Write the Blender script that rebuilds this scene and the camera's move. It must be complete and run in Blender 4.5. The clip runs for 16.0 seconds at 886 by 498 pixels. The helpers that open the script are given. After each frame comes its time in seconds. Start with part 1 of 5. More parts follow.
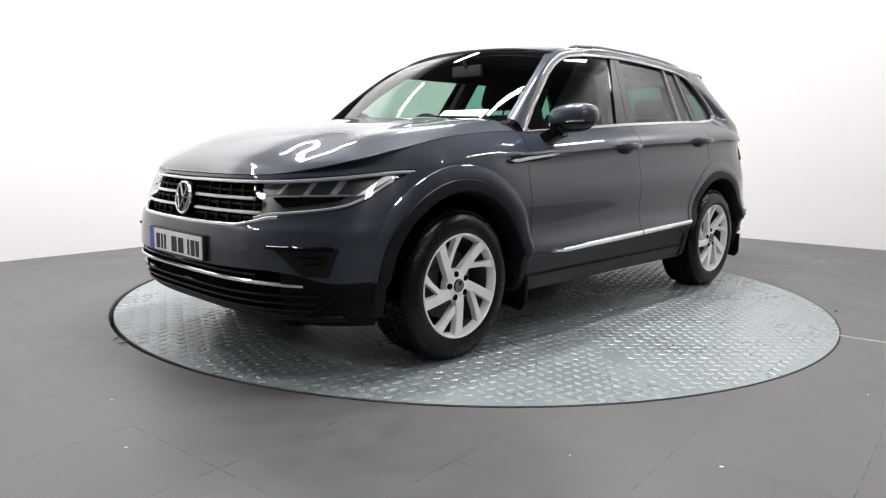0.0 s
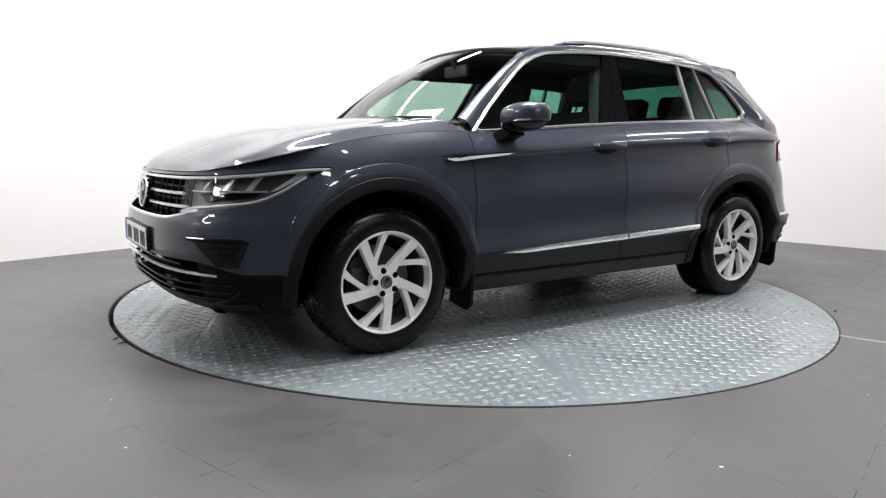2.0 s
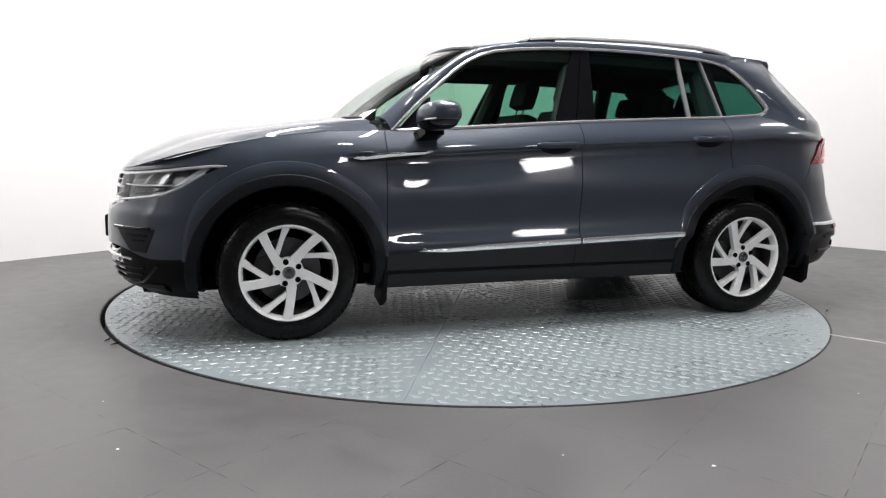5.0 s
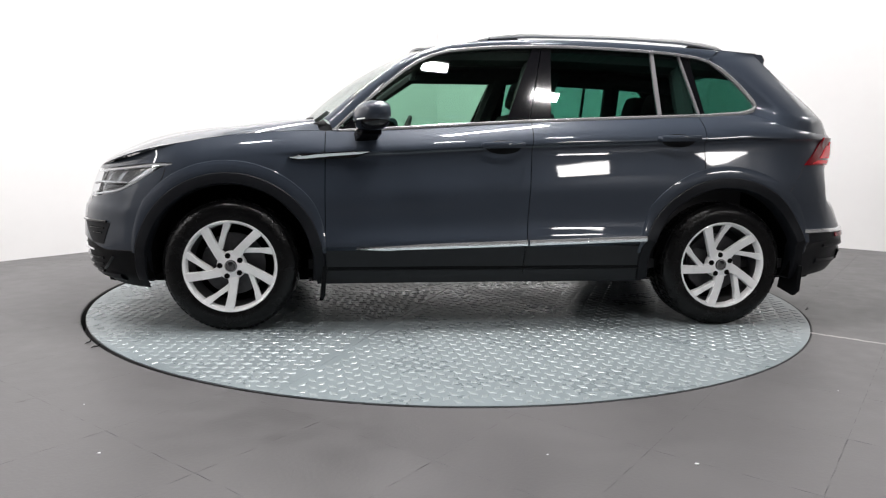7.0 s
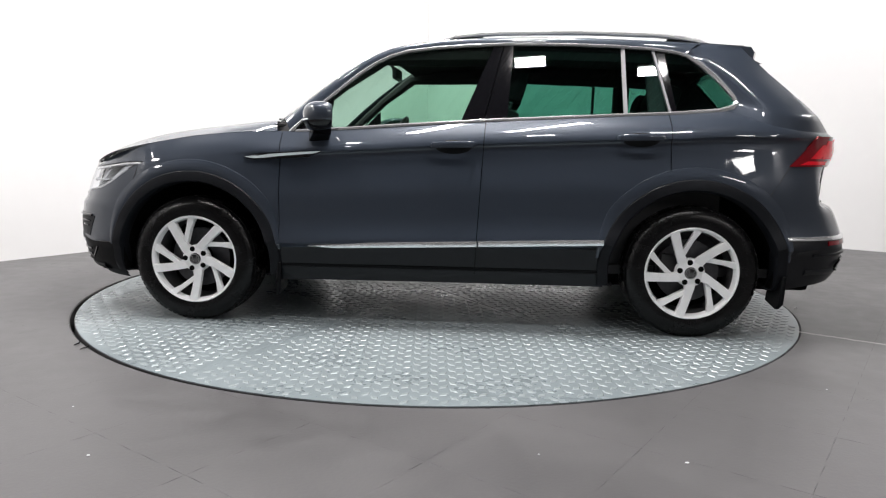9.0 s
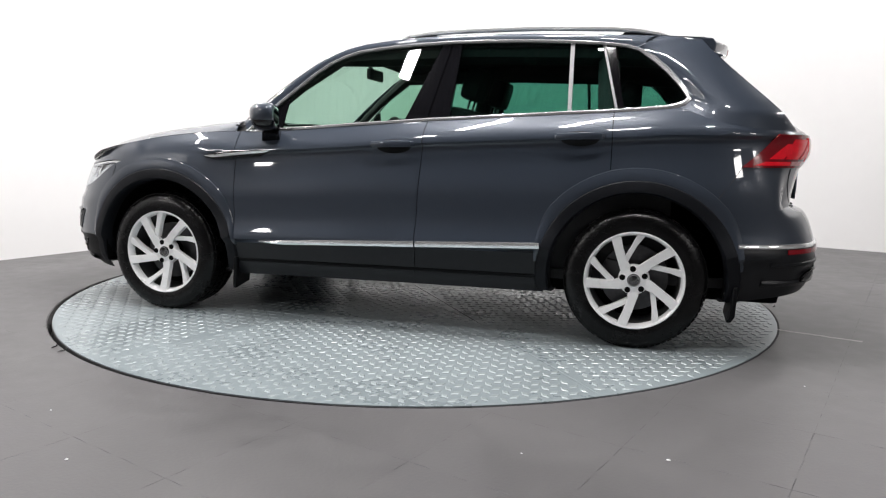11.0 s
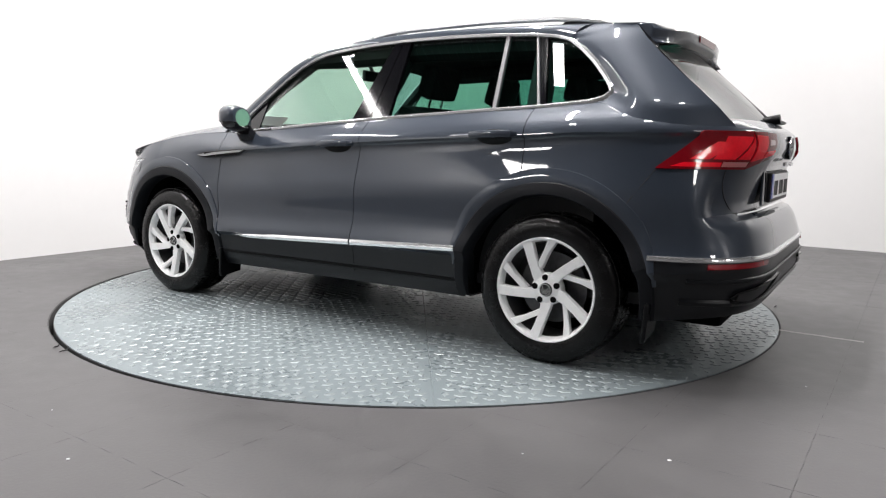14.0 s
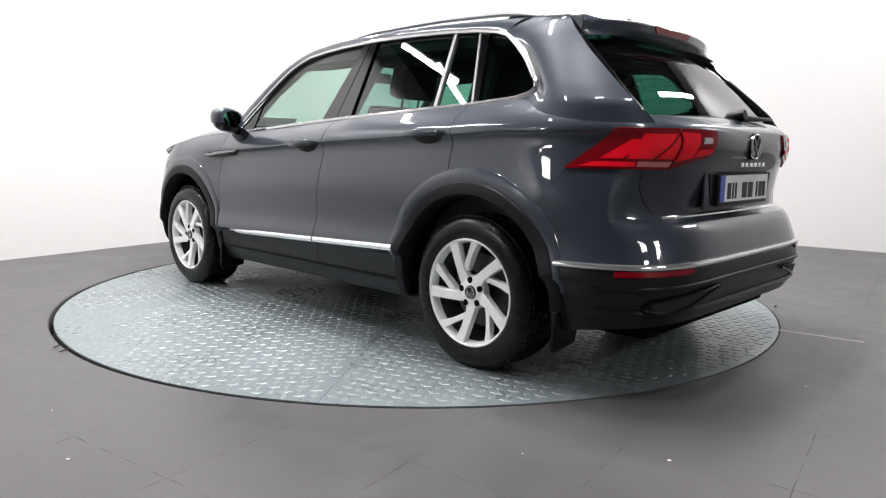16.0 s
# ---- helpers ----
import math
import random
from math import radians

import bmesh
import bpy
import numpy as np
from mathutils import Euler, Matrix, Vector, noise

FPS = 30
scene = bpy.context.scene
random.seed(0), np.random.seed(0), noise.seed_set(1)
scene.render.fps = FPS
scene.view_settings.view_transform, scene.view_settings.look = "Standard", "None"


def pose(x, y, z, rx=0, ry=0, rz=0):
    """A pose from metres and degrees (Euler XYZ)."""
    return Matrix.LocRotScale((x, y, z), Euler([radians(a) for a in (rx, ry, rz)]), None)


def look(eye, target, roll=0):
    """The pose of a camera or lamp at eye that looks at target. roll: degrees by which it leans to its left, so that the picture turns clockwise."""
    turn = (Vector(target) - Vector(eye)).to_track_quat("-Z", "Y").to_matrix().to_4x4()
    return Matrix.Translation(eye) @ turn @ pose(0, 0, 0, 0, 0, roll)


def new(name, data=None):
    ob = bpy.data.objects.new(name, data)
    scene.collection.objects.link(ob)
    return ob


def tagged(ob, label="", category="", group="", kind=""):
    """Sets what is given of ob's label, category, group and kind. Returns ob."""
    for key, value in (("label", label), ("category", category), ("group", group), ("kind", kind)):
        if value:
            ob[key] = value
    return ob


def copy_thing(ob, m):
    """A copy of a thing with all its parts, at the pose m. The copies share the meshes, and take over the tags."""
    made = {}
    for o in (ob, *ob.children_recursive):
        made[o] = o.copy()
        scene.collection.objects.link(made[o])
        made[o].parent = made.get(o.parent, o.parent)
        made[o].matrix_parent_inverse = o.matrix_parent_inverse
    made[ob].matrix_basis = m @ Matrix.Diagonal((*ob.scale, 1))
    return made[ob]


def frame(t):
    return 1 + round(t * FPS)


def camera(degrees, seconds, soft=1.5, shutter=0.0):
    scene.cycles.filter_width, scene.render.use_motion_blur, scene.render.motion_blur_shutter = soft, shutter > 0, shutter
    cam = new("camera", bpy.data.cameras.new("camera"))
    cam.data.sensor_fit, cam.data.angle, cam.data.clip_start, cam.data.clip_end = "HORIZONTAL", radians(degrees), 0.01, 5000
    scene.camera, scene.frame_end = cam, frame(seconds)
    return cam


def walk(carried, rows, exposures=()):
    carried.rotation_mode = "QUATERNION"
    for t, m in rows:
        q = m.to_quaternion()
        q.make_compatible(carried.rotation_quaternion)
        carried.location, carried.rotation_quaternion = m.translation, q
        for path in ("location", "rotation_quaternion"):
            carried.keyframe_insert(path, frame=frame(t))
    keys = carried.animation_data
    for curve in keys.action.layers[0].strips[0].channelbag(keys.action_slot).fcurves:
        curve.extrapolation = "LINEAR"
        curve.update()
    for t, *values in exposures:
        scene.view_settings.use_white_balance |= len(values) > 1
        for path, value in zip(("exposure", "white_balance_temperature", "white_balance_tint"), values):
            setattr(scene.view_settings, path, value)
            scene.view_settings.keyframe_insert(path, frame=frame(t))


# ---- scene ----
cam = camera(64.6, 16.0, soft=1.2)
EYE = Vector((0.0, -4.795, 0.970))


def aim(yaw, pitch, roll=0.868):
    """Camera pose from pan to the right, tilt upwards and lean, in degrees."""
    y, p = radians(yaw), radians(pitch)
    way = Vector((math.sin(y) * math.cos(p), math.cos(y) * math.cos(p), math.sin(p)))
    return look(EYE, EYE + way, roll)


walk(cam, [(t, aim(y, p)) for t, y, p in (
    (0.0, -2.29, -8.31), (2.0, -2.27, -8.30), (4.0, -2.24, -8.30), (4.5, -2.08, -8.29), (5.5, -1.25, -8.26),
    (6.5, -0.55, -8.23), (7.0, -0.42, -8.22), (8.0, -0.17, -8.20), (8.5, 0.02, -8.19), (9.0, 0.32, -8.18),
    (10.2, 1.30, -8.17), (11.0, 1.78, -8.16), (11.5, 1.86, -8.16), (12.0, 1.79, -8.16), (13.0, 1.72, -8.15),
    (14.5, 1.67, -8.15), (16.0, 1.69, -8.15))])

# turn of the table, in degrees
TURN = ((0.0, 227.95), (1.5, 219.15), (4.0, 204.30), (6.0, 192.45), (8.0, 180.66), (10.0, 168.85), (12.0, 157.00), (14.5, 142.44), (16.0, 133.85))

# ---- light ----
world = bpy.data.worlds.new("world")
scene.world = world
world.use_nodes = True
world.node_tree.nodes["Background"].inputs[0].default_value = (0.9, 0.95, 1.0, 1)
world.node_tree.nodes["Background"].inputs[1].default_value = 0.25
scene.view_settings.exposure = 0.06

# ---- materials ----


def mat(name, color, rough=0.5, metal=0.0, spec=0.5, coat=0.0, var=0.0, scale=8.0, bump=0.0, bscale=60.0, rvar=0.0,
        trans=0.0, ior=1.45, emit=0.0, random_obj=0.0, coat_rough=0.03, still=False):
    """A principled material with colour variation at two scales, roughness variation and fine relief."""
    m = bpy.data.materials.new(name)
    m.use_nodes = True
    nt = m.node_tree
    b = nt.nodes["Principled BSDF"]
    b.inputs["Base Color"].default_value = (*color, 1)
    b.inputs["Roughness"].default_value = rough
    b.inputs["Metallic"].default_value = metal
    b.inputs["Specular IOR Level"].default_value = spec
    b.inputs["Coat Weight"].default_value = coat
    b.inputs["Coat Roughness"].default_value = coat_rough
    b.inputs["Transmission Weight"].default_value = trans
    b.inputs["IOR"].default_value = ior
    if emit:
        b.inputs["Emission Color"].default_value = (*color, 1)
        b.inputs["Emission Strength"].default_value = emit
    if var or bump or rvar:
        tc = nt.nodes.new("ShaderNodeNewGeometry" if still else "ShaderNodeTexCoord")
        where = tc.outputs["Position" if still else "Object"]
        n1 = nt.nodes.new("ShaderNodeTexNoise")
        n1.inputs["Scale"].default_value = scale
        n1.inputs["Detail"].default_value = 5
        n2 = nt.nodes.new("ShaderNodeTexNoise")
        n2.inputs["Scale"].default_value = scale * 11
        n2.inputs["Detail"].default_value = 3
        for n in (n1, n2):
            nt.links.new(where, n.inputs["Vector"])
        add = nt.nodes.new("ShaderNodeMath")
        add.operation = "MULTIPLY_ADD"
        nt.links.new(n2.outputs["Fac"], add.inputs[0])
        add.inputs[1].default_value = 0.4
        nt.links.new(n1.outputs["Fac"], add.inputs[2])
        if var:
            ramp = nt.nodes.new("ShaderNodeMapRange")
            ramp.inputs["From Min"].default_value = 0.4
            ramp.inputs["From Max"].default_value = 1.0
            ramp.inputs["To Min"].default_value = 1 - var
            ramp.inputs["To Max"].default_value = 1 + var
            nt.links.new(add.outputs[0], ramp.inputs["Value"])
            mul = nt.nodes.new("ShaderNodeVectorMath")
            mul.operation = "SCALE"
            mul.inputs[0].default_value = color
            nt.links.new(ramp.outputs[0], mul.inputs["Scale"])
            out = mul.outputs[0]
            if random_obj:
                info = nt.nodes.new("ShaderNodeObjectInfo")
                r2 = nt.nodes.new("ShaderNodeMapRange")
                r2.inputs["To Min"].default_value = 1 - random_obj
                r2.inputs["To Max"].default_value = 1 + random_obj
                nt.links.new(info.outputs["Random"], r2.inputs["Value"])
                m2 = nt.nodes.new("ShaderNodeVectorMath")
                m2.operation = "SCALE"
                nt.links.new(out, m2.inputs[0])
                nt.links.new(r2.outputs[0], m2.inputs["Scale"])
                out = m2.outputs[0]
            nt.links.new(out, b.inputs["Base Color"])
        if rvar:
            rr = nt.nodes.new("ShaderNodeMapRange")
            rr.inputs["From Min"].default_value = 0.4
            rr.inputs["From Max"].default_value = 1.0
            rr.inputs["To Min"].default_value = max(0.02, rough - rvar)
            rr.inputs["To Max"].default_value = min(1, rough + rvar)
            nt.links.new(add.outputs[0], rr.inputs["Value"])
            nt.links.new(rr.outputs[0], b.inputs["Roughness"])
        if bump:
            n3 = nt.nodes.new("ShaderNodeTexNoise")
            n3.inputs["Scale"].default_value = bscale
            n3.inputs["Detail"].default_value = 4
            nt.links.new(where, n3.inputs["Vector"])
            bm_ = nt.nodes.new("ShaderNodeBump")
            bm_.inputs["Strength"].default_value = bump
            bm_.inputs["Distance"].default_value = 0.01
            nt.links.new(n3.outputs["Fac"], bm_.inputs["Height"])
            nt.links.new(bm_.outputs[0], b.inputs["Normal"])
    return m


def glass(name, tint, rough=0.0):
    """A thin tinted pane: it lets light straight through and mirrors by its angle."""
    m = bpy.data.materials.new(name)
    m.use_nodes = True
    nt = m.node_tree
    nt.nodes.remove(nt.nodes["Principled BSDF"])
    tr = nt.nodes.new("ShaderNodeBsdfTransparent")
    tr.inputs[0].default_value = (*tint, 1)
    gl = nt.nodes.new("ShaderNodeBsdfGlossy")
    gl.inputs["Roughness"].default_value = rough
    lw = nt.nodes.new("ShaderNodeLayerWeight")
    lw.inputs["Blend"].default_value = 0.5
    po = nt.nodes.new("ShaderNodeMath")
    po.operation = "POWER"
    po.inputs[1].default_value = 5.0
    nt.links.new(lw.outputs["Facing"], po.inputs[0])
    fr = nt.nodes.new("ShaderNodeMath")
    fr.operation = "MULTIPLY_ADD"
    fr.inputs[1].default_value, fr.inputs[2].default_value = 0.90, 0.06
    nt.links.new(po.outputs[0], fr.inputs[0])
    mix = nt.nodes.new("ShaderNodeMixShader")
    nt.links.new(fr.outputs[0], mix.inputs[0])
    nt.links.new(tr.outputs[0], mix.inputs[1])
    nt.links.new(gl.outputs[0], mix.inputs[2])
    nt.links.new(mix.outputs[0], nt.nodes["Material Output"].inputs["Surface"])
    return m


PAINT = mat("grey metallic paint", (0.032, 0.041, 0.057), rough=0.40, metal=0.15, coat=1.0, spec=0.2, var=0.05, scale=300)
BLACK = mat("black textured plastic", (0.004, 0.0044, 0.0052), rough=0.40, spec=0.14, var=0.2, scale=20, bump=0.05, bscale=900)
GLOSSB = mat("gloss black trim", (0.004, 0.004, 0.005), rough=0.06, spec=0.4)
DARK = mat("dark cavity lining", (0.003, 0.003, 0.003), rough=0.9, spec=0.1)
CHROME = mat("chrome", (0.92, 0.93, 0.94), rough=0.13, metal=0.85, var=0.04, scale=30)
SATIN = mat("satin silver rail", (0.80, 0.81, 0.82), rough=0.42, metal=1.0)
BRIGHT = mat("bright trim", (0.90, 0.91, 0.92), rough=0.16, metal=0.6)
GREYTRIM = mat("grey divider trim", (0.22, 0.22, 0.23), rough=0.4, metal=0.5)
ALLOY = mat("silver alloy", (0.90, 0.905, 0.91), rough=0.33, metal=0.08, coat=0.4, var=0.05, scale=30, rvar=0.08)
RUBBER = mat("tyre rubber", (0.004, 0.004, 0.0043), rough=0.24, spec=0.30, var=0.25, scale=15, bump=0.1, bscale=200, rvar=0.12)
STEEL = mat("brake steel", (0.10, 0.10, 0.105), rough=0.45, metal=1.0, var=0.2, scale=40)
GLASS_F = glass("front side glass", (0.50, 0.71, 0.60))
GLASS_W = glass("windscreen glass", (0.78, 0.86, 0.82))
GLASS_R = glass("privacy glass", (0.20, 0.44, 0.36))
GLASS_B = glass("dark rear glass", (0.11, 0.25, 0.21))
LENS_CLEAR = glass("clear lamp lens", (0.9, 0.92, 0.94))
HOUSING = mat("grey lamp housing", (0.10, 0.104, 0.11), rough=0.3, metal=0.3)
REFLECT = mat("grey lamp reflector", (0.62, 0.63, 0.65), rough=0.25, metal=0.5)
ARCH = mat("dark grey arch plastic", (0.0085, 0.0095, 0.012), rough=0.46, spec=0.18, var=0.15, scale=20, bump=0.04, bscale=900)
SILL = mat("dark grey lower cladding", (0.0095, 0.0105, 0.0128), rough=0.34, spec=0.35, var=0.12, scale=20, bump=0.03, bscale=900)
FABRIC = mat("dark seat fabric", (0.012, 0.012, 0.013), rough=0.85, var=0.3, scale=30, bump=0.2, bscale=500)
CABIN = mat("dark cabin plastic", (0.02, 0.02, 0.022), rough=0.6, var=0.15, scale=30)
LINER = mat("black headliner", (0.02, 0.02, 0.021), rough=0.9, var=0.05, scale=20)
RED = mat("red lamp plastic", (0.85, 0.008, 0.022), rough=0.12, spec=0.35, coat=0.25, var=0.1, scale=60)
RED_DARK = mat("dark red lamp plastic", (0.19, 0.004, 0.009), rough=0.12, spec=0.35, coat=0.25, var=0.1, scale=60)
PALE = mat("pale lamp plastic", (0.50, 0.44, 0.44), rough=0.1, coat=1.0)
STRIP = mat("pale red lamp plastic", (0.55, 0.16, 0.17), rough=0.1, coat=1.0)
PLATE = mat("white plate plastic", (0.78, 0.79, 0.80), rough=0.3, var=0.04, scale=30)
BLUE = mat("blue plate band", (0.02, 0.06, 0.42), rough=0.3)
INK = mat("black ink", (0.01, 0.01, 0.012), rough=0.5)
PAPER = mat("white paper", (0.8, 0.81, 0.82), rough=0.7, var=0.04, scale=30)
PAPER_INK = mat("grey green print", (0.45, 0.55, 0.53), rough=0.7)
MIRROR = mat("mirror glass", (0.85, 0.87, 0.88), rough=0.02, metal=1.0)
WALL = mat("white painted wall", (0.80, 0.80, 0.80), rough=0.75, var=0.02, scale=0.8, bump=0.03, bscale=120)
BASE = mat("concrete under the tiles", (0.075, 0.074, 0.075), rough=0.85, var=0.2, scale=4)
SCUFF = mat("pale scuffed paint", (0.38, 0.37, 0.36), rough=0.7, var=0.3, scale=14)
FLOOR = mat("grey floor paint", (0.088, 0.0865, 0.0885), rough=0.42, var=0.19, scale=0.9, bump=0.06, bscale=70, rvar=0.14, spec=0.4, random_obj=0.02, still=True)
DISC = mat("pale blue grey plate paint", (0.205, 0.242, 0.256), rough=0.31, metal=0.18, var=0.10, scale=2.2, bump=0.04, bscale=120, rvar=0.12)
DISC_WORN = mat("worn tread steel", (0.275, 0.31, 0.322), rough=0.36, metal=0.22, var=0.12, scale=5, rvar=0.1)
RIM_STEEL = mat("dark steel rim", (0.05, 0.05, 0.052), rough=0.5, var=0.2, scale=12)
CEIL = mat("dark corrugated sheet", (0.05, 0.05, 0.055), rough=0.6, var=0.15, scale=3)
PANEL = mat("lamp panel", (1.0, 0.99, 0.97), emit=6.0)
# for the added far walls; its grey sets how dark the car's reflections are
UNSEEN_WALL = mat("grey wall", (0.20, 0.20, 0.205), rough=0.8, var=0.1, scale=1.0)

# ---- mesh helpers ----


def finish(bm, smooth=35.0):
    for f in bm.faces:
        f.smooth = True
    me = bpy.data.meshes.new("mesh")
    bm.to_mesh(me)
    bm.free()
    me.set_sharp_from_angle(angle=radians(smooth))
    return me


def part(name, bm, material, parent, label="", solid=0.0, smooth=35.0, bevel=0.0):
    """One mesh object under a thing or a part."""
    ob = new(name, bm if isinstance(bm, bpy.types.Mesh) else finish(bm, smooth))
    if not ob.data.materials:
        ob.data.materials.append(material)
    ob.parent = parent
    if label:
        tagged(ob, label)
    if solid:
        md = ob.modifiers.new("thickness", "SOLIDIFY")
        md.thickness, md.offset = solid, 0.0
        md = ob.modifiers.new("crisp", "EDGE_SPLIT")
        md.split_angle = radians(42)
    if bevel:
        md = ob.modifiers.new("edges", "BEVEL")
        md.width, md.segments, md.limit_method = bevel, 2, "ANGLE"
    return ob


def thing(name, bm, material, label, category, group="", kind="", smooth=35.0, bevel=0.0):
    ob = part(name, bm, material, None, "", smooth=smooth, bevel=bevel)
    return tagged(ob, label, category, group, kind)


def holder(name, label, category, group="", m=None):
    ob = new(name)
    ob.empty_display_size = 0.1
    if m is not None:
        ob.matrix_world = m
    return tagged(ob, label, category, group)


def grid(rows):
    """A sheet through rows of points."""
    bm = bmesh.new()
    vs = [[bm.verts.new(p) for p in r] for r in rows]
    for i in range(len(vs) - 1):
        for j in range(len(vs[0]) - 1):
            try:
                bm.faces.new((vs[i][j], vs[i + 1][j], vs[i + 1][j + 1], vs[i][j + 1]))
            except ValueError:
                pass
    return bm


def box(x0, x1, y0, y1, z0, z1, bm=None, m=None, bevel=0.0):
    bm = bm or bmesh.new()
    vs = [bm.verts.new((x, y, z)) for x in (x0, x1) for y in (y0, y1) for z in (z0, z1)]
    if m is not None:
        for v in vs:
            v.co = m @ v.co
    fs = []
    for a in ((0, 1, 3, 2), (4, 6, 7, 5), (0, 4, 5, 1), (2, 3, 7, 6), (0, 2, 6, 4), (1, 5, 7, 3)):
        fs.append(bm.faces.new([vs[i] for i in a]))
    if bevel:
        bmesh.ops.bevel(bm, geom=list({e for f in fs for e in f.edges}), offset=bevel, segments=2, affect="EDGES", profile=0.6)
    return bm


def prism(points, depth, bm=None):
    """A flat outline (3D points) given a depth vector."""
    bm = bm or bmesh.new()
    d = Vector(depth)
    a = [bm.verts.new(Vector(p)) for p in points]
    b = [bm.verts.new(Vector(p) + d) for p in points]
    n = len(a)
    bm.faces.new(a)
    bm.faces.new(b[::-1])
    for i in range(n):
        bm.faces.new((a[i], b[i], b[(i + 1) % n], a[(i + 1) % n]))
    bmesh.ops.recalc_face_normals(bm, faces=bm.faces[:])
    return bm


def lathe(profile, n=64, axis="y", closed=False, bm=None, a0=0.0, a1=360.0):
    """Turns (radius, height) pairs round an axis."""
    bm = bm or bmesh.new()
    rings = []
    full = abs(a1 - a0) >= 359.9
    cnt = n if full else n + 1
    for k in range(cnt):
        a = radians(a0 + (a1 - a0) * k / n)
        ring = []
        for r, h in profile:
            p = (r * math.cos(a), h, r * math.sin(a)) if axis == "y" else (r * math.cos(a), r * math.sin(a), h)
            ring.append(bm.verts.new(p))
        rings.append(ring)
    m = len(profile)
    for k in range(cnt if full else cnt - 1):
        r0, r1 = rings[k], rings[(k + 1) % cnt]
        for i in range(m if closed else m - 1):
            bm.faces.new((r0[i], r0[(i + 1) % m], r1[(i + 1) % m], r1[i]))
    return bm


def tube(path, r, n=8, bm=None, flat=1.0, up=(0, 0, 1), closed=False):
    """A rod along points; flat squeezes it across `up`."""
    bm = bm or bmesh.new()
    ps = [Vector(p) for p in path]
    rings = []
    for i, p in enumerate(ps):
        if closed:
            t = ps[(i + 1) % len(ps)] - ps[i - 1]
        else:
            t = ps[min(i + 1, len(ps) - 1)] - ps[max(i - 1, 0)]
        t.normalize()
        s = t.cross(Vector(up))
        s = s.normalized() if s.length > 1e-4 else Vector((1, 0, 0))
        u = s.cross(t)
        rr = r[i] if isinstance(r, (list, tuple)) else r
        rings.append([bm.verts.new(p + rr * (math.cos(a) * s * flat + math.sin(a) * u)) for a in (2 * math.pi * (k + 0.5) / n for k in range(n))])
    m = len(rings)
    for i in range(m if closed else m - 1):
        for k in range(n):
            bm.faces.new((rings[i][k], rings[i][(k + 1) % n], rings[(i + 1) % m][(k + 1) % n], rings[(i + 1) % m][k]))
    if not closed:
        bm.faces.new(rings[0][::-1])
        bm.faces.new(rings[-1])
    return bm


def sm(x, xs, ys):
    """Smooth interpolation through knots (xs rising)."""
    if x <= xs[0]:
        return ys[0]
    if x >= xs[-1]:
        return ys[-1]
    i = max(k for k in range(len(xs) - 1) if xs[k] <= x)
    d = [(ys[k + 1] - ys[k]) / (xs[k + 1] - xs[k]) for k in range(len(xs) - 1)]

    def slope(k):
        if k == 0:
            return d[0]
        if k == len(xs) - 1:
            return d[-1]
        if d[k - 1] * d[k] <= 0:
            return 0.0
        return 2 * d[k - 1] * d[k] / (d[k - 1] + d[k])
    h = xs[i + 1] - xs[i]
    t = (x - xs[i]) / h
    return ((1 + 2 * t) * (1 - t) ** 2 * ys[i] + t * (1 - t) ** 2 * h * slope(i)
            + t * t * (3 - 2 * t) * ys[i + 1] + t * t * (t - 1) * h * slope(i + 1))


def span(a, b, n):
    return [a + (b - a) * i / n for i in range(n + 1)]


def flip(bm):
    """The same mesh on the car's other side."""
    for v in bm.verts:
        v.co.y = -v.co.y
    bmesh.ops.reverse_faces(bm, faces=bm.faces[:])
    return bm

# ---- the room: a corner of two white walls ----
ROOM = pose(-0.19, 5.56, 0, 0, 0, -35.9)   # x along the one wall, -y along the other
LX, LY, HT = 12.0, 14.0, 4.2


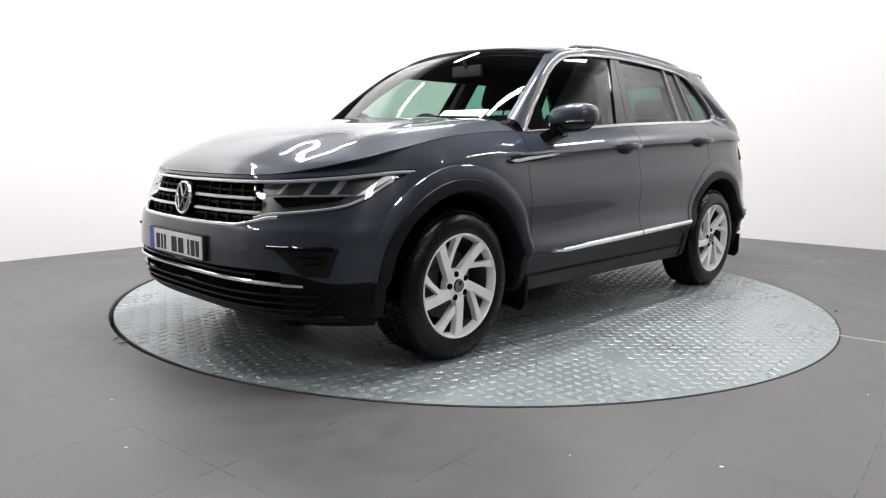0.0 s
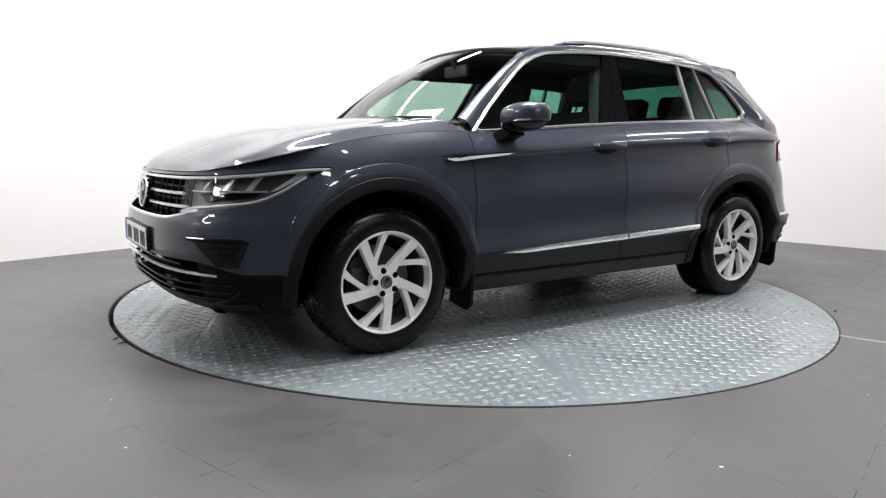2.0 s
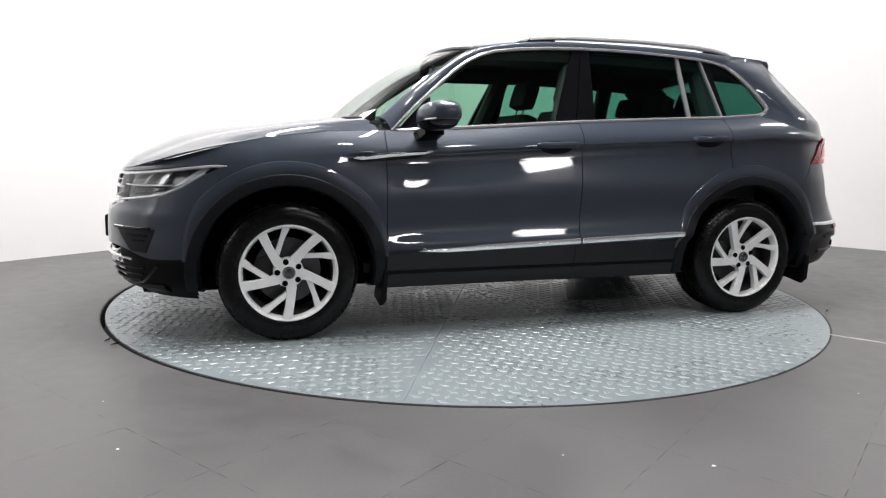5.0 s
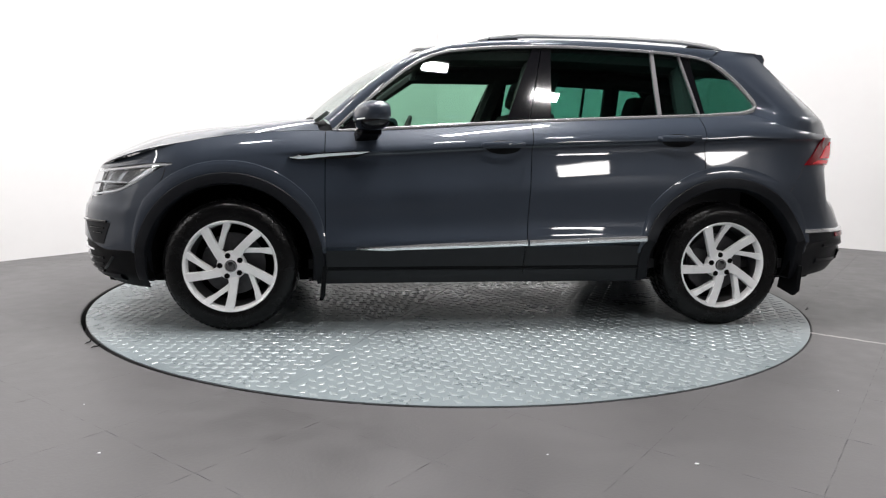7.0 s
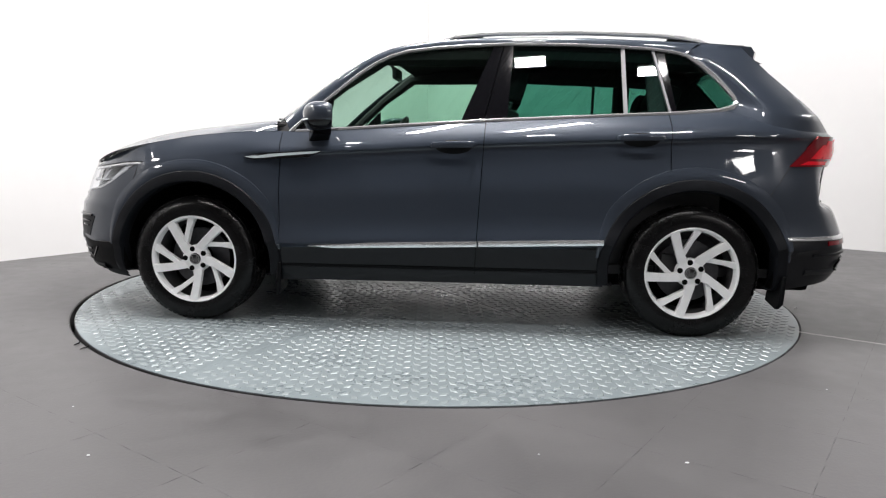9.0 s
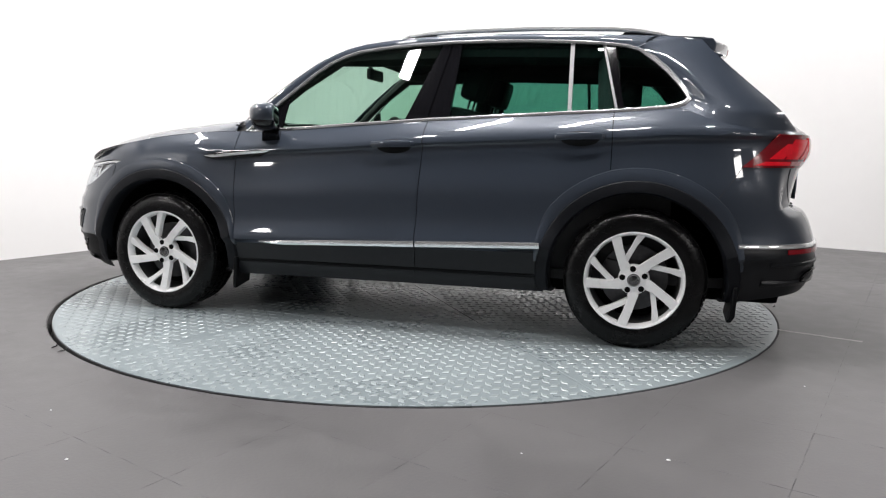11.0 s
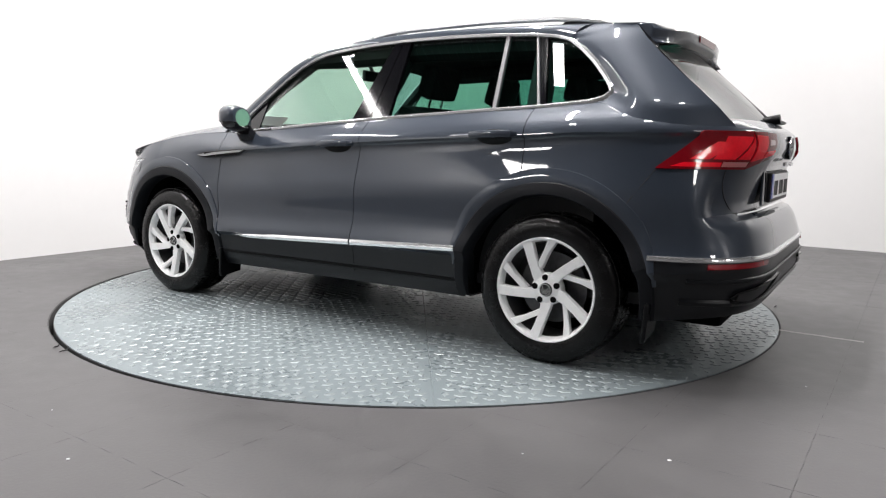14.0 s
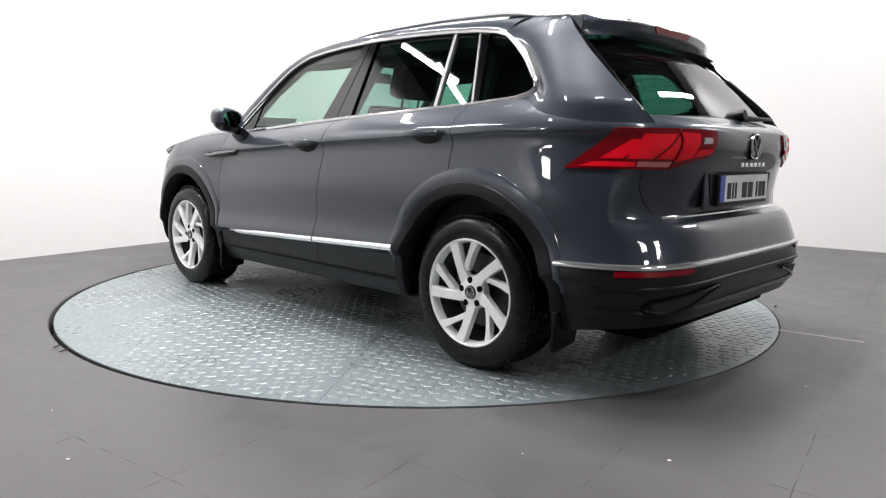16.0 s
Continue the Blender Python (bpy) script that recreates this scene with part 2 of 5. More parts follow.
def room():
    def wall(name, label, *b, material=WALL):
        ob = thing(name, box(*b), material, label, "wall", kind="structure")
        ob.matrix_world = ROOM
    wall("wall_north", "plain white painted wall behind the turntable", -0.2, LX, 0, 0.2, 0, HT)
    wall("wall_west", "plain white painted wall beside the turntable", -0.2, 0, -LY, 0, 0, HT)
    # two walls out of view, added to close the room and darken reflections
    wall("unseen_wall_east", "unseen grey wall added to set the car's reflections", LX, LX + 0.2, -LY, 0.2, 0, HT, material=UNSEEN_WALL)
    wall("unseen_wall_south", "unseen grey wall added to set the car's reflections", -0.2, LX + 0.2, -LY - 0.2, -LY, 0, HT, material=UNSEEN_WALL)
    # ceiling: corrugated sheet
    rows = []
    for i in range(int(LX / 0.1) * 2 + 1):
        x = i * 0.05
        z = HT + (0.0 if i % 2 else 0.05)
        rows.append([(x, 0.2, z), (x, -LY, z)])
    bm = grid(rows)
    box(-0.2, LX + 0.2, -LY - 0.2, 0.2, HT + 0.1, HT + 0.3, bm)
    ob = thing("ceiling", bm, CEIL, "dark corrugated metal ceiling sheet", "ceiling", kind="structure")
    ob.matrix_world = ROOM
    # floor with the round pit
    bm = bmesh.new()
    n = 128
    inner = [bm.verts.new((2.263 * math.cos(2 * math.pi * k / n) - 0.011, 2.262 * math.sin(2 * math.pi * k / n), -0.004)) for k in range(n)]
    low = [bm.verts.new((v.co.x, v.co.y, -0.12)) for v in inner]
    outer = [bm.verts.new((16 * math.cos(2 * math.pi * k / n), 16 * math.sin(2 * math.pi * k / n), -0.004)) for k in range(n)]
    for k in range(n):
        j = (k + 1) % n
        bm.faces.new((inner[k], outer[k], outer[j], inner[j]))
        bm.faces.new((low[k], inner[k], inner[j], low[j]))
    bm.faces.new(low)
    thing("floor", bm, BASE, "worn grey vinyl tile floor with a round pit", "floor", kind="structure")


def lamps():
    """Ceiling light panels over the table and rows of tubes."""
    def fitting(x, y, lx, ly, power, z, turn=0.0):
        h = holder("ceiling_light", "white linear ceiling light under the dark ceiling", "ceiling light", "ceiling lights", ROOM @ pose(x, y, z, 0, 0, turn))
        part("housing", box(-lx / 2 - .02, lx / 2 + .02, -ly / 2 - .02, ly / 2 + .02, 0.012, 0.06), RIM_STEEL, h)
        part("hanger", tube([(0, -ly / 3, 0.055), (0, -ly / 3, 0.27)], 0.006, 6, up=(1, 0, 0)), RIM_STEEL, h)
        part("hanger", tube([(0, ly / 3, 0.055), (0, ly / 3, 0.27)], 0.006, 6, up=(1, 0, 0)), RIM_STEEL, h)
        part("diffuser", box(-lx / 2, lx / 2, -ly / 2, ly / 2, 0.0, 0.012), PANEL, h, "glowing white diffuser")
        la = bpy.data.lights.new("light", "AREA")
        la.shape, la.size, la.size_y, la.energy, la.color = "RECTANGLE", lx, ly, power, (1.0, 0.965, 0.955)
        o = new("ceiling_lamp", la)
        o.matrix_world = ROOM @ pose(x, y, z - 0.01, 0, 0, turn)
    # rows along the walls and two over the table
    for x, y, power in ((0.9, -1.6, 60), (0.9, -4.4, 60), (0.9, -7.4, 50), (0.9, -10.6, 32), (3.4, -1.0, 60), (6.2, -1.0, 60), (8.6, -1.0, 56), (3.55, -5.15, 128), (4.5, -4.85, 128)):
        fitting(x, y, 0.09, 1.5, power, HT - 0.25)
    # short fittings ahead of the table, panels at the back of the hall
    for x, y, a, lx, ly, power in ((0.4, -2.8, 0, 0.29, 0.11, 26), (1.65, -3.0, 0, 0.29, 0.11, 26), (-1.6, -2.36, 44, 0.50, 0.11, 28), (-3.43, -0.27, 88, 0.85, 0.09, 50), (5.5, -6.2, 48, 0.8, 1.0, 55), (3.8, -7.9, 24, 0.8, 1.0, 65), (-6.4, -5.0, -52, 0.8, 1.0, 115)):
        spot = ROOM.inverted() @ Vector((x, y, 0))
        fitting(spot.x, spot.y, lx, ly, power, HT - 0.25, a + 35.9)

room()
lamps()
# ---- turntable ----
def turntable():
    t = holder("turntable", "round pale blue-grey painted steel turntable with raised tread plates", "turntable")
    part("frame_ring", lathe([(2.235, -0.004), (2.25, -0.004), (2.25, -0.06), (2.235, -0.06)], 160, "z", closed=True), RIM_STEEL, t, "dark steel edge ring")
    rng = random.Random(4)
    n = 6
    p = 0.078
    for k in range(n):
        a0, a1 = 360 / n * k + 6, 360 / n * (k + 1) + 6
        mid, half = radians((a0 + a1) / 2), radians(180 / n)
        bm = bmesh.new()
        g = 0.0016
        arc = [(2.247 * math.cos(radians(a)), 2.247 * math.sin(radians(a))) for a in span(a0 + 0.015, a1 - 0.015, 28)]
        apex = (g * 3 * math.cos(mid), g * 3 * math.sin(mid))
        top = [bm.verts.new((x, y, 0.0)) for x, y in [apex] + arc]
        low = [bm.verts.new((x, y, -0.012)) for x, y in [apex] + arc]
        bm.faces.new(top)
        for i in range(len(top)):
            j = (i + 1) % len(top)
            bm.faces.new((top[i], low[i], low[j], top[j]))
        plate = part("plate", bm, DISC, t)
        # raised lozenges in staggered rows
        verts, faces = [], []
        ca, sa = math.cos(mid), math.sin(mid)
        ti = math.tan(half)
        tilt = rng.uniform(-0.1, 0.1)
        for i in range(0, int(2.25 / p / 0.56) + 1):
            for j in range(-int(2.25 / p), int(2.25 / p) + 1):
                u, v = (i + 0.5) * p * 0.56, (j + 0.5 * (i % 2)) * p
                if math.hypot(u, v) > 2.215 or abs(v) > u * ti - 0.03:
                    continue
                o = radians(42 if i % 2 else -42) + tilt
                base = len(verts)
                for lx, ly, z in ((0.027, 0.0, 0.0), (0.0, 0.0145, 0.0), (-0.027, 0.0, 0.0), (0.0, -0.0145, 0.0), (0.021, 0.0, 0.0026), (0.0, 0.0105, 0.0026), (-0.021, 0.0, 0.0026), (0.0, -0.0105, 0.0026)):
                    uu = u + lx * math.cos(o) - ly * math.sin(o)
                    vv = v + lx * math.sin(o) + ly * math.cos(o)
                    verts.append((uu * ca - vv * sa, uu * sa + vv * ca, z))
                faces.append((base + 4, base + 5, base + 6, base + 7))
                faces += [(base + q, base + (q + 1) % 4, base + 4 + (q + 1) % 4, base + 4 + q) for q in range(4)]
        me = bpy.data.meshes.new("tread")
        me.from_pydata(verts, [], faces)
        me.update()
        tr = part("tread", me, DISC_WORN, plate)
        tagged(tr, kind="stuff")
    return t


TABLE = turntable()
# ---- the car: x forward, y to its left, z up, origin between the axles on the plate ----
CAR = holder("car", "dark grey metallic compact SUV parked on the turntable", "car")
OFF = Vector((-0.0795, 0.185, 0.0))
BODY_ROOT = CAR
X_F, X_R = 1.45, -1.50
AXLES = (1.3405, -1.3405)
WHEEL_Z = 0.343


def z_top(x):
    return sm(x, (-2.3, -2.1, -1.9, -1.7, -1.5, -1.23, -0.97, -0.24, 0.5, 0.81, 1.0, 1.3, 1.6, 1.8, 2.0, 2.1, 2.3),
              (1.072, 1.076, 1.083, 1.115, 1.182, 1.163, 1.153, 1.117, 1.066, 1.049, 1.044, 1.020, 0.970, 0.926, 0.868, 0.842, 0.832))


def z_bot(x):
    return sm(x, (-2.3, -1.9, -1.6, -1.0, 1.0, 1.6, 2.0, 2.3), (0.335, 0.27, 0.225, 0.25, 0.24, 0.215, 0.225, 0.25))


def belt_y(z):
    return 1.259 - 0.42 * z


def side_y(x, f):
    """Half width at height fraction f of the shell."""
    zt = z_top(x)
    w = sm(f, (0.0, 0.06, 0.12, 0.23, 0.26, 0.28, 0.31, 0.36, 0.40, 0.44, 0.50, 0.56, 0.61, 0.66, 0.72, 0.78, 0.81, 0.835, 0.848, 0.862, 0.93, 1.0),
           (0.845, 0.872, 0.884, 0.903, 0.933, 0.932, 0.925, 0.9115, 0.906, 0.905, 0.907, 0.909, 0.9055, 0.8970, 0.8855, 0.8735, 0.868, 0.867, 0.872, 0.889, 0.858, belt_y(zt)))
    # the shoulder crease fades out over the front wing
    b = min(1.0, max(0.0, (x - 0.72) / 0.42))
    b = b * b * (3 - 2 * b)
    if b > 0:
        w = w * (1 - b) + b * sm(f, (0.0, 0.06, 0.12, 0.23, 0.26, 0.32, 0.45, 0.62, 0.76, 0.86, 0.93, 1.0),
                                 (0.845, 0.872, 0.884, 0.896, 0.915, 0.914, 0.905, 0.909, 0.906, 0.893, 0.872, belt_y(zt)))
    for ax in AXLES:
        w += 0.012 * math.exp(-((x - ax) / 0.42) ** 2) * max(0, 1 - abs(f - 0.5) / 0.45)
    return w - 0.010 * max(0, abs(x) - 0.9) ** 2


def x_front(z):
    return sm(z, (0.2, 0.26, 0.30, 0.36, 0.45, 0.55, 0.63, 0.66, 0.75, 0.84, 0.9), (2.08, 2.14, 2.20, 2.22, 2.24, 2.243, 2.237, 2.217, 2.197, 2.165, 2.1))


def x_rear(z):
    return sm(z, (0.2, 0.33, 0.45, 0.55, 0.60, 0.65, 0.69, 0.72, 0.88, 1.0, 1.06, 1.09, 1.14), (-2.02, -2.185, -2.212, -2.210, -2.200, -2.185, -2.160, -2.100, -2.135, -2.183, -2.172, -2.135, -2.08))


def x_corner(z):
    return sm(z, (0.2, 0.33, 0.45, 0.55, 0.72, 0.88, 1.0, 1.06, 1.14), (-2.02, -2.185, -2.212, -2.212, -2.190, -2.165, -2.152, -2.140, -2.08))


def m_front(z):
    return sm(z, (0.35, 0.6, 0.82), (3.5, 3.2, 2.8))


def n_front(z):
    return sm(z, (0.35, 0.6, 0.82), (2.55, 2.4, 2.1))


def m_rear(z):
    return sm(z, (0.45, 0.75, 1.0), (6.5, 4.2, 3.5))


def surf(c, z, off=0.0):
    """The body skin. c: -1 nose, 0 front of the side, 1 rear of the side, 2 tail."""
    def at(cc):
        if 0 <= cc <= 1:
            x = X_F + (X_R - X_F) * cc
            f = (z - z_bot(x)) / (z_top(x) - z_bot(x))
            return x, side_y(x, min(1, max(0, f)))
        if cc < 0:
            xa, xe, n, m, phi = X_F, x_front(z), n_front(z), m_front(z), (cc + 1) * math.pi / 2
        else:
            k = min(1.0, max(0.0, (cc - 1.38) / 0.2))
            k = k * k * (3 - 2 * k)
            xa, xe, n, m, phi = X_R, x_rear(z) * k + x_corner(z) * (1 - k), 2.7, m_rear(z), (2 - cc) * math.pi / 2
        f = (z - z_bot(xa)) / (z_top(xa) - z_bot(xa))
        w = side_y(xa, min(1, max(0, f)))
        return xa + (xe - xa) * max(0.0, math.cos(phi)) ** (2 / n), w * max(0.0, math.sin(phi)) ** (2 / m)
    x, y = at(c)
    if off:
        e = 0.01
        a, b = at(max(-1, c - e)), at(min(2, c + e))
        tx, ty = b[0] - a[0], b[1] - a[1]
        if c <= -1 + e:
            nx, ny = 1, 0
        elif c >= 2 - e:
            nx, ny = -1, 0
        else:
            ln = math.hypot(tx, ty) or 1
            nx, ny = -ty / ln, tx / ln
            if nx * x + ny * y < 0:
                nx, ny = -nx, -ny
        x, y = x + off * nx, max(0.0, y + off * ny)
    return (x, y, z)


def c_x(x):
    return (X_F - x) / (X_F - X_R)


def c_front_y(y, z=0.7):
    w = side_y(X_F, 0.6)
    return math.asin(min(1, (y / w)) ** (m_front(z) / 2)) / (math.pi / 2) - 1


def c_rear_y(y, z=0.7):
    w = side_y(X_R, 0.6)
    return 2 - math.asin(min(1, (y / w)) ** (m_rear(z) / 2)) / (math.pi / 2)


GAP = 0.0022
SEAMS = {"a": 0.85, "b": -0.225, "c": -1.205}
F_ROWS = sorted(set([0.0, 0.03, 0.06, 0.09, 0.12, 0.16, 0.20, 0.23, 0.245, 0.26, 0.27, 0.28, 0.295, 0.31, 0.335, 0.36, 0.38, 0.40, 0.42, 0.44, 0.47, 0.50, 0.53, 0.56, 0.585, 0.61, 0.635, 0.66, 0.69, 0.72, 0.75, 0.78, 0.80, 0.82, 0.835, 0.843, 0.85, 0.856, 0.862, 0.875, 0.90, 0.93, 0.965, 1.0]))


def low_edge(x):
    """Height under which the skin is black plastic."""
    return sm(x, (-2.3, -1.75, -1.7, -1.0, 1.0, 1.75, 1.8, 2.3), (0.53, 0.525, 0.50, 0.47, 0.425, 0.42, 0.42, 0.42))


def c_edge(x):
    if x <= X_F:
        return c_x(x)
    lo, hi = -1.0, 0.0
    for _ in range(30):
        mid = (lo + hi) / 2
        if surf(mid, 0.85)[0] > x:
            lo = mid
        else:
            hi = mid
    return (lo + hi) / 2


def front_end(bms, c_split):
    """Bumper skin, nose edge and shade-blackened lower panels between their own height curves."""
    def sheet(name, c0, c1, lo, hi, n, m):
        rows = []
        for c in span(c0, c1, n):
            y = surf(c, 0.7)[1]
            x = surf(c, 0.7)[0]
            a, b = lo(x, y), hi(surf(c, 0.845)[0] if name == "nose_edge" else x, y)
            rows.append([surf(c, a + (b - a) * t) for t in span(0, 1, m)])
        bm = grid(rows)
        gone = []
        for f in bm.faces:
            p = f.calc_center_median()
            if p.y > 0.6 and (math.hypot(p.x - AXLES[0], p.z - 0.35) < 0.445 or (p.z < 0.35 and p.x - AXLES[0] < 0.435)):
                gone.append(f)
        bmesh.ops.delete(bm, geom=gone, context="FACES")
        bms[name] = (bm, {})
    mid = c_front_y(0.62)
    sheet("front_bumper", -1, c_split, lambda x, y: low_front(y), lambda x, y: head_low(y), 66, 16)
    sheet("nose_edge", -1, c_split, lambda x, y: max(head_high(y), head_low(y) - 0.0), lambda x, y: z_top(x), 44, 4)
    sheet("lower_bumper_cladding", mid, c_split, lambda x, y: z_bot(x), lambda x, y: low_front(y), 40, 10)
    sheet("lower_grille_panel", -1, mid, lambda x, y: z_bot(x), lambda x, y: 0.285, 20, 3)


def shell():
    c_split = c_edge(1.62)
    cols = span(c_split, 0, 16) + [c_x(v) for v in span(X_F, SEAMS["a"] + GAP, 26)[1:]]
    cols += [c_x(v) for v in span(SEAMS["a"] - GAP, SEAMS["b"] + GAP, 40)] + [c_x(v) for v in span(SEAMS["b"] - GAP, SEAMS["c"] + GAP, 38)]
    cols += [c_x(v) for v in span(SEAMS["c"] - GAP, X_R, 14)] + span(1, 2, 44)[1:]
    table = {}

    def pt(c, f, inner=False):
        if 0 <= c <= 1:
            x = X_F + (X_R - X_F) * c
            zb, zt = z_bot(x), z_top(x)
            # the middle door seam leans back towards its top
            lean = max(0.0, 1 - abs(x - SEAMS["b"]) / 0.35)
            c = c_x(x - 0.053 * (zb + (zt - zb) * f - 0.62) * lean)
        else:
            x = surf(c, 0.9)[0]
            zb, zt = z_bot(x), z_top(x)
            if c > 1:
                # the shoulder line keeps its height round the tail
                zx = z_top(X_R)
                f = min(f, (zt - zb) / (zx - zb))
                zt = zx
        z = zb + (zt - zb) * f
        p = surf(c, z)
        if inner:
            return (p[0] * 0.985, p[1] * 0.955 - 0.005, z)
        # the door seams lean with the pillars
        return p

    bms = {}

    def face(name, quad):
        bm, vt = bms.setdefault(name, (bmesh.new(), {}))
        vs = []
        for k, p in quad:
            if k not in vt:
                vt[k] = bm.verts.new(p)
            vs.append(vt[k])
        if len(set(vs)) == 4 and max(abs(quad_pt[2]) for _, quad_pt in quad) - min(abs(quad_pt[2]) for _, quad_pt in quad) > 0.0004:
            bm.faces.new(vs)

    pts = {(i, j): pt(c, f) for i, c in enumerate(cols) for j, f in enumerate(F_ROWS)}
    ins = {(i, j): pt(c, f, True) for i, c in enumerate(cols) for j, f in enumerate(F_ROWS)}
    for i in range(len(cols) - 1):
        for j in range(len(F_ROWS) - 1):
            ks = ((i, j), (i + 1, j), (i + 1, j + 1), (i, j + 1))
            ctr = [sum(pts[k][a] for k in ks) / 4 for a in range(3)]
            x, y, z = ctr
            if any(math.hypot(x - ax, z - 0.35) < 0.445 for ax in AXLES) and y > 0.6:
                continue
            if any(abs(x - ax) < 0.435 and z < 0.35 for ax in AXLES) and y > 0.6:
                continue
            lining_ok = not any(math.hypot(x - ax, z - 0.35) < 0.48 for ax in AXLES)
            gap = abs(cols[i + 1] - cols[i]) < 2.6 * GAP / (X_F - X_R) and 0 < cols[i] < 1
            if lining_ok and not (x > 1.5 and z > 0.60) and not (x > 1.9):
                face("lining", [(k, ins[k]) for k in ks])
            le = low_edge(x)
            if gap and z > 0.3:
                continue
            if cols[i] < c_split - 1e-6:
                continue
            if z < le:
                name = "front_sill_cladding" if x > SEAMS["b"] else ("sill_cladding" if x > -1.3 else "rear_bumper_cladding")
            elif x > SEAMS["a"]:
                name = "front_fender"
            elif x > SEAMS["b"]:
                name = "front_door"
            elif x > SEAMS["c"]:
                name = "rear_door"
            elif x < -1.9 and y < 0.735 and z > 0.70:
                name = "tailgate"
            elif x < -1.62 and z < 0.70:
                name = "rear_bumper"
            else:
                name = "rear_quarter_panel"
            face(name, [(k, pts[k]) for k in ks])
    whole = ("front_bumper", "nose_edge", "tailgate", "rear_bumper", "rear_bumper_cladding", "lower_grille_panel", "lining")
    # lower front panels get BLACK, not SILL, to put their shade into the colour
    black = ("lower_grille_panel", "lower_bumper_cladding", "front_sill_cladding", "sill_cladding", "rear_bumper_cladding")
    made = {}
    front_end(bms, c_split)
    for name, (bm, _) in bms.items():
        if name in whole:
            both = bm.copy()
            flip(both)
            me = bpy.data.meshes.new("tmp")
            both.to_mesh(me)
            both.free()
            bm.from_mesh(me)
            bpy.data.meshes.remove(me)
            bmesh.ops.remove_doubles(bm, verts=bm.verts[:], dist=0.0005)
            made[name] = [part(name, bm, DARK if name == "lining" else (SILL if name.startswith("rear") else BLACK) if name in black else PAINT, BODY_ROOT, "", solid=0.004)]
        else:
            other = bm.copy()
            flip(other)
            made[name] = [part(name, b, (SILL if name.endswith("sill_cladding") or name.startswith("rear") else BLACK) if name in black else PAINT, BODY_ROOT, "", solid=0.004) for b in (bm, other)]
    return made


def low_front(y):
    return sm(y, (0.0, 0.55, 0.66, 0.80, 0.95), (0.46, 0.47, 0.46, 0.42, 0.42))


def head_low(y):
    """Lower edge of the grille and headlight opening along the nose."""
    return sm(y, (0.0, 0.40, 0.50, 0.56, 0.64, 0.72, 0.79, 0.835, 0.87, 0.90), (0.640, 0.645, 0.663, 0.679, 0.687, 0.698, 0.714, 0.750, 0.812, 0.872))


def head_high(y):
    return sm(y, (0.0, 0.45, 0.6, 0.78, 0.885), (0.825, 0.828, 0.832, 0.850, 0.875))


shell()


def hood():
    def front(y):
        lo, hi = -1.0, 0.0
        for _ in range(26):
            mid = (lo + hi) / 2
            if surf(mid, 0.845)[1] < abs(y):
                lo = mid
            else:
                hi = mid
        return surf((lo + hi) / 2, 0.845)[0]

    def wing(x):
        return surf(c_edge(x), z_top(x))[1] - 0.002
    ends = {}
    rows = []
    ys = [math.sin(radians(a)) for a in span(-90, 90, 36)]
    for s in span(0, 1, 34):
        s = 1 - (1 - s) ** 1.5
        row = []
        for u in ys:
            xc = 1.02 - 0.14 * u * u
            xs = 0.88 + (1.70 - 0.88) * s
            y = u * wing(xs)
            if u not in ends:
                ends[u] = front(u * wing(1.70)) - 0.003
            xf = ends[u]
            x = xc + (xf - xc) * s
            d = xf - x
            zr = z_top(xf) - 0.836 + sm(d, (0, 0.03, 0.08, 0.15, 0.3, 0.46, 0.8, 1.1, 1.3), (0.838, 0.865, 0.893, 0.925, 0.982, 1.02, 1.066, 1.10, 1.105)) * 1.0
            ze = z_top(x) + 0.001
            a = abs(u)
            k = sm(a, (0.0, 0.30, 0.50, 0.56, 0.60, 0.66, 0.82, 1.0), (1.36, 1.33, 1.22, 1.14, 1.02, 0.95, 0.70, 0.0))
            row.append((x, y, ze + (zr - ze) * k))
        rows.append(row)
    part("hood", grid(rows), PAINT, BODY_ROOT, "", solid=0.006)


hood()

# ---- greenhouse ----
DLO_TOP = ((0.81, 1.046), (0.673, 1.179), (0.526, 1.305), (0.44, 1.376), (0.361, 1.43), (0.28, 1.468), (0.192, 1.495), (0.04, 1.514), (-0.12, 1.527), (-0.339, 1.536), (-0.53, 1.537),
           (-0.715, 1.534), (-0.93, 1.526), (-1.121, 1.513), (-1.24, 1.497), (-1.307, 1.478), (-1.38, 1.43), (-1.452, 1.366), (-1.51, 1.30), (-1.545, 1.255))
DLO_LOW = ((-1.555, 1.225), (-1.53, 1.20), (-1.464, 1.182), (-1.233, 1.167), (-0.972, 1.155), (-0.544, 1.133), (-0.24, 1.117), (0.185, 1.089), (0.501, 1.066), (0.78, 1.048))


def gp(x, z, off=0.0):
    """A point of the side glass plane, pushed outwards by off; it bows a little along the car."""
    return (x, belt_y(z) - 0.018 * max(0, abs(x + 0.3) - 0.4) ** 2 + off * 0.92, z + off * 0.39)


def chrome_trim(side):
    path = [gp(x, z, 0.004) for x, z in DLO_TOP + DLO_LOW]
    bm = tube(path, [0.0155 if x < -1.35 else 0.0105 for x, z in DLO_TOP + DLO_LOW], 6, up=(0, 1, 0.4), flat=0.9, closed=True)
    return bm if side > 0 else flip(bm)


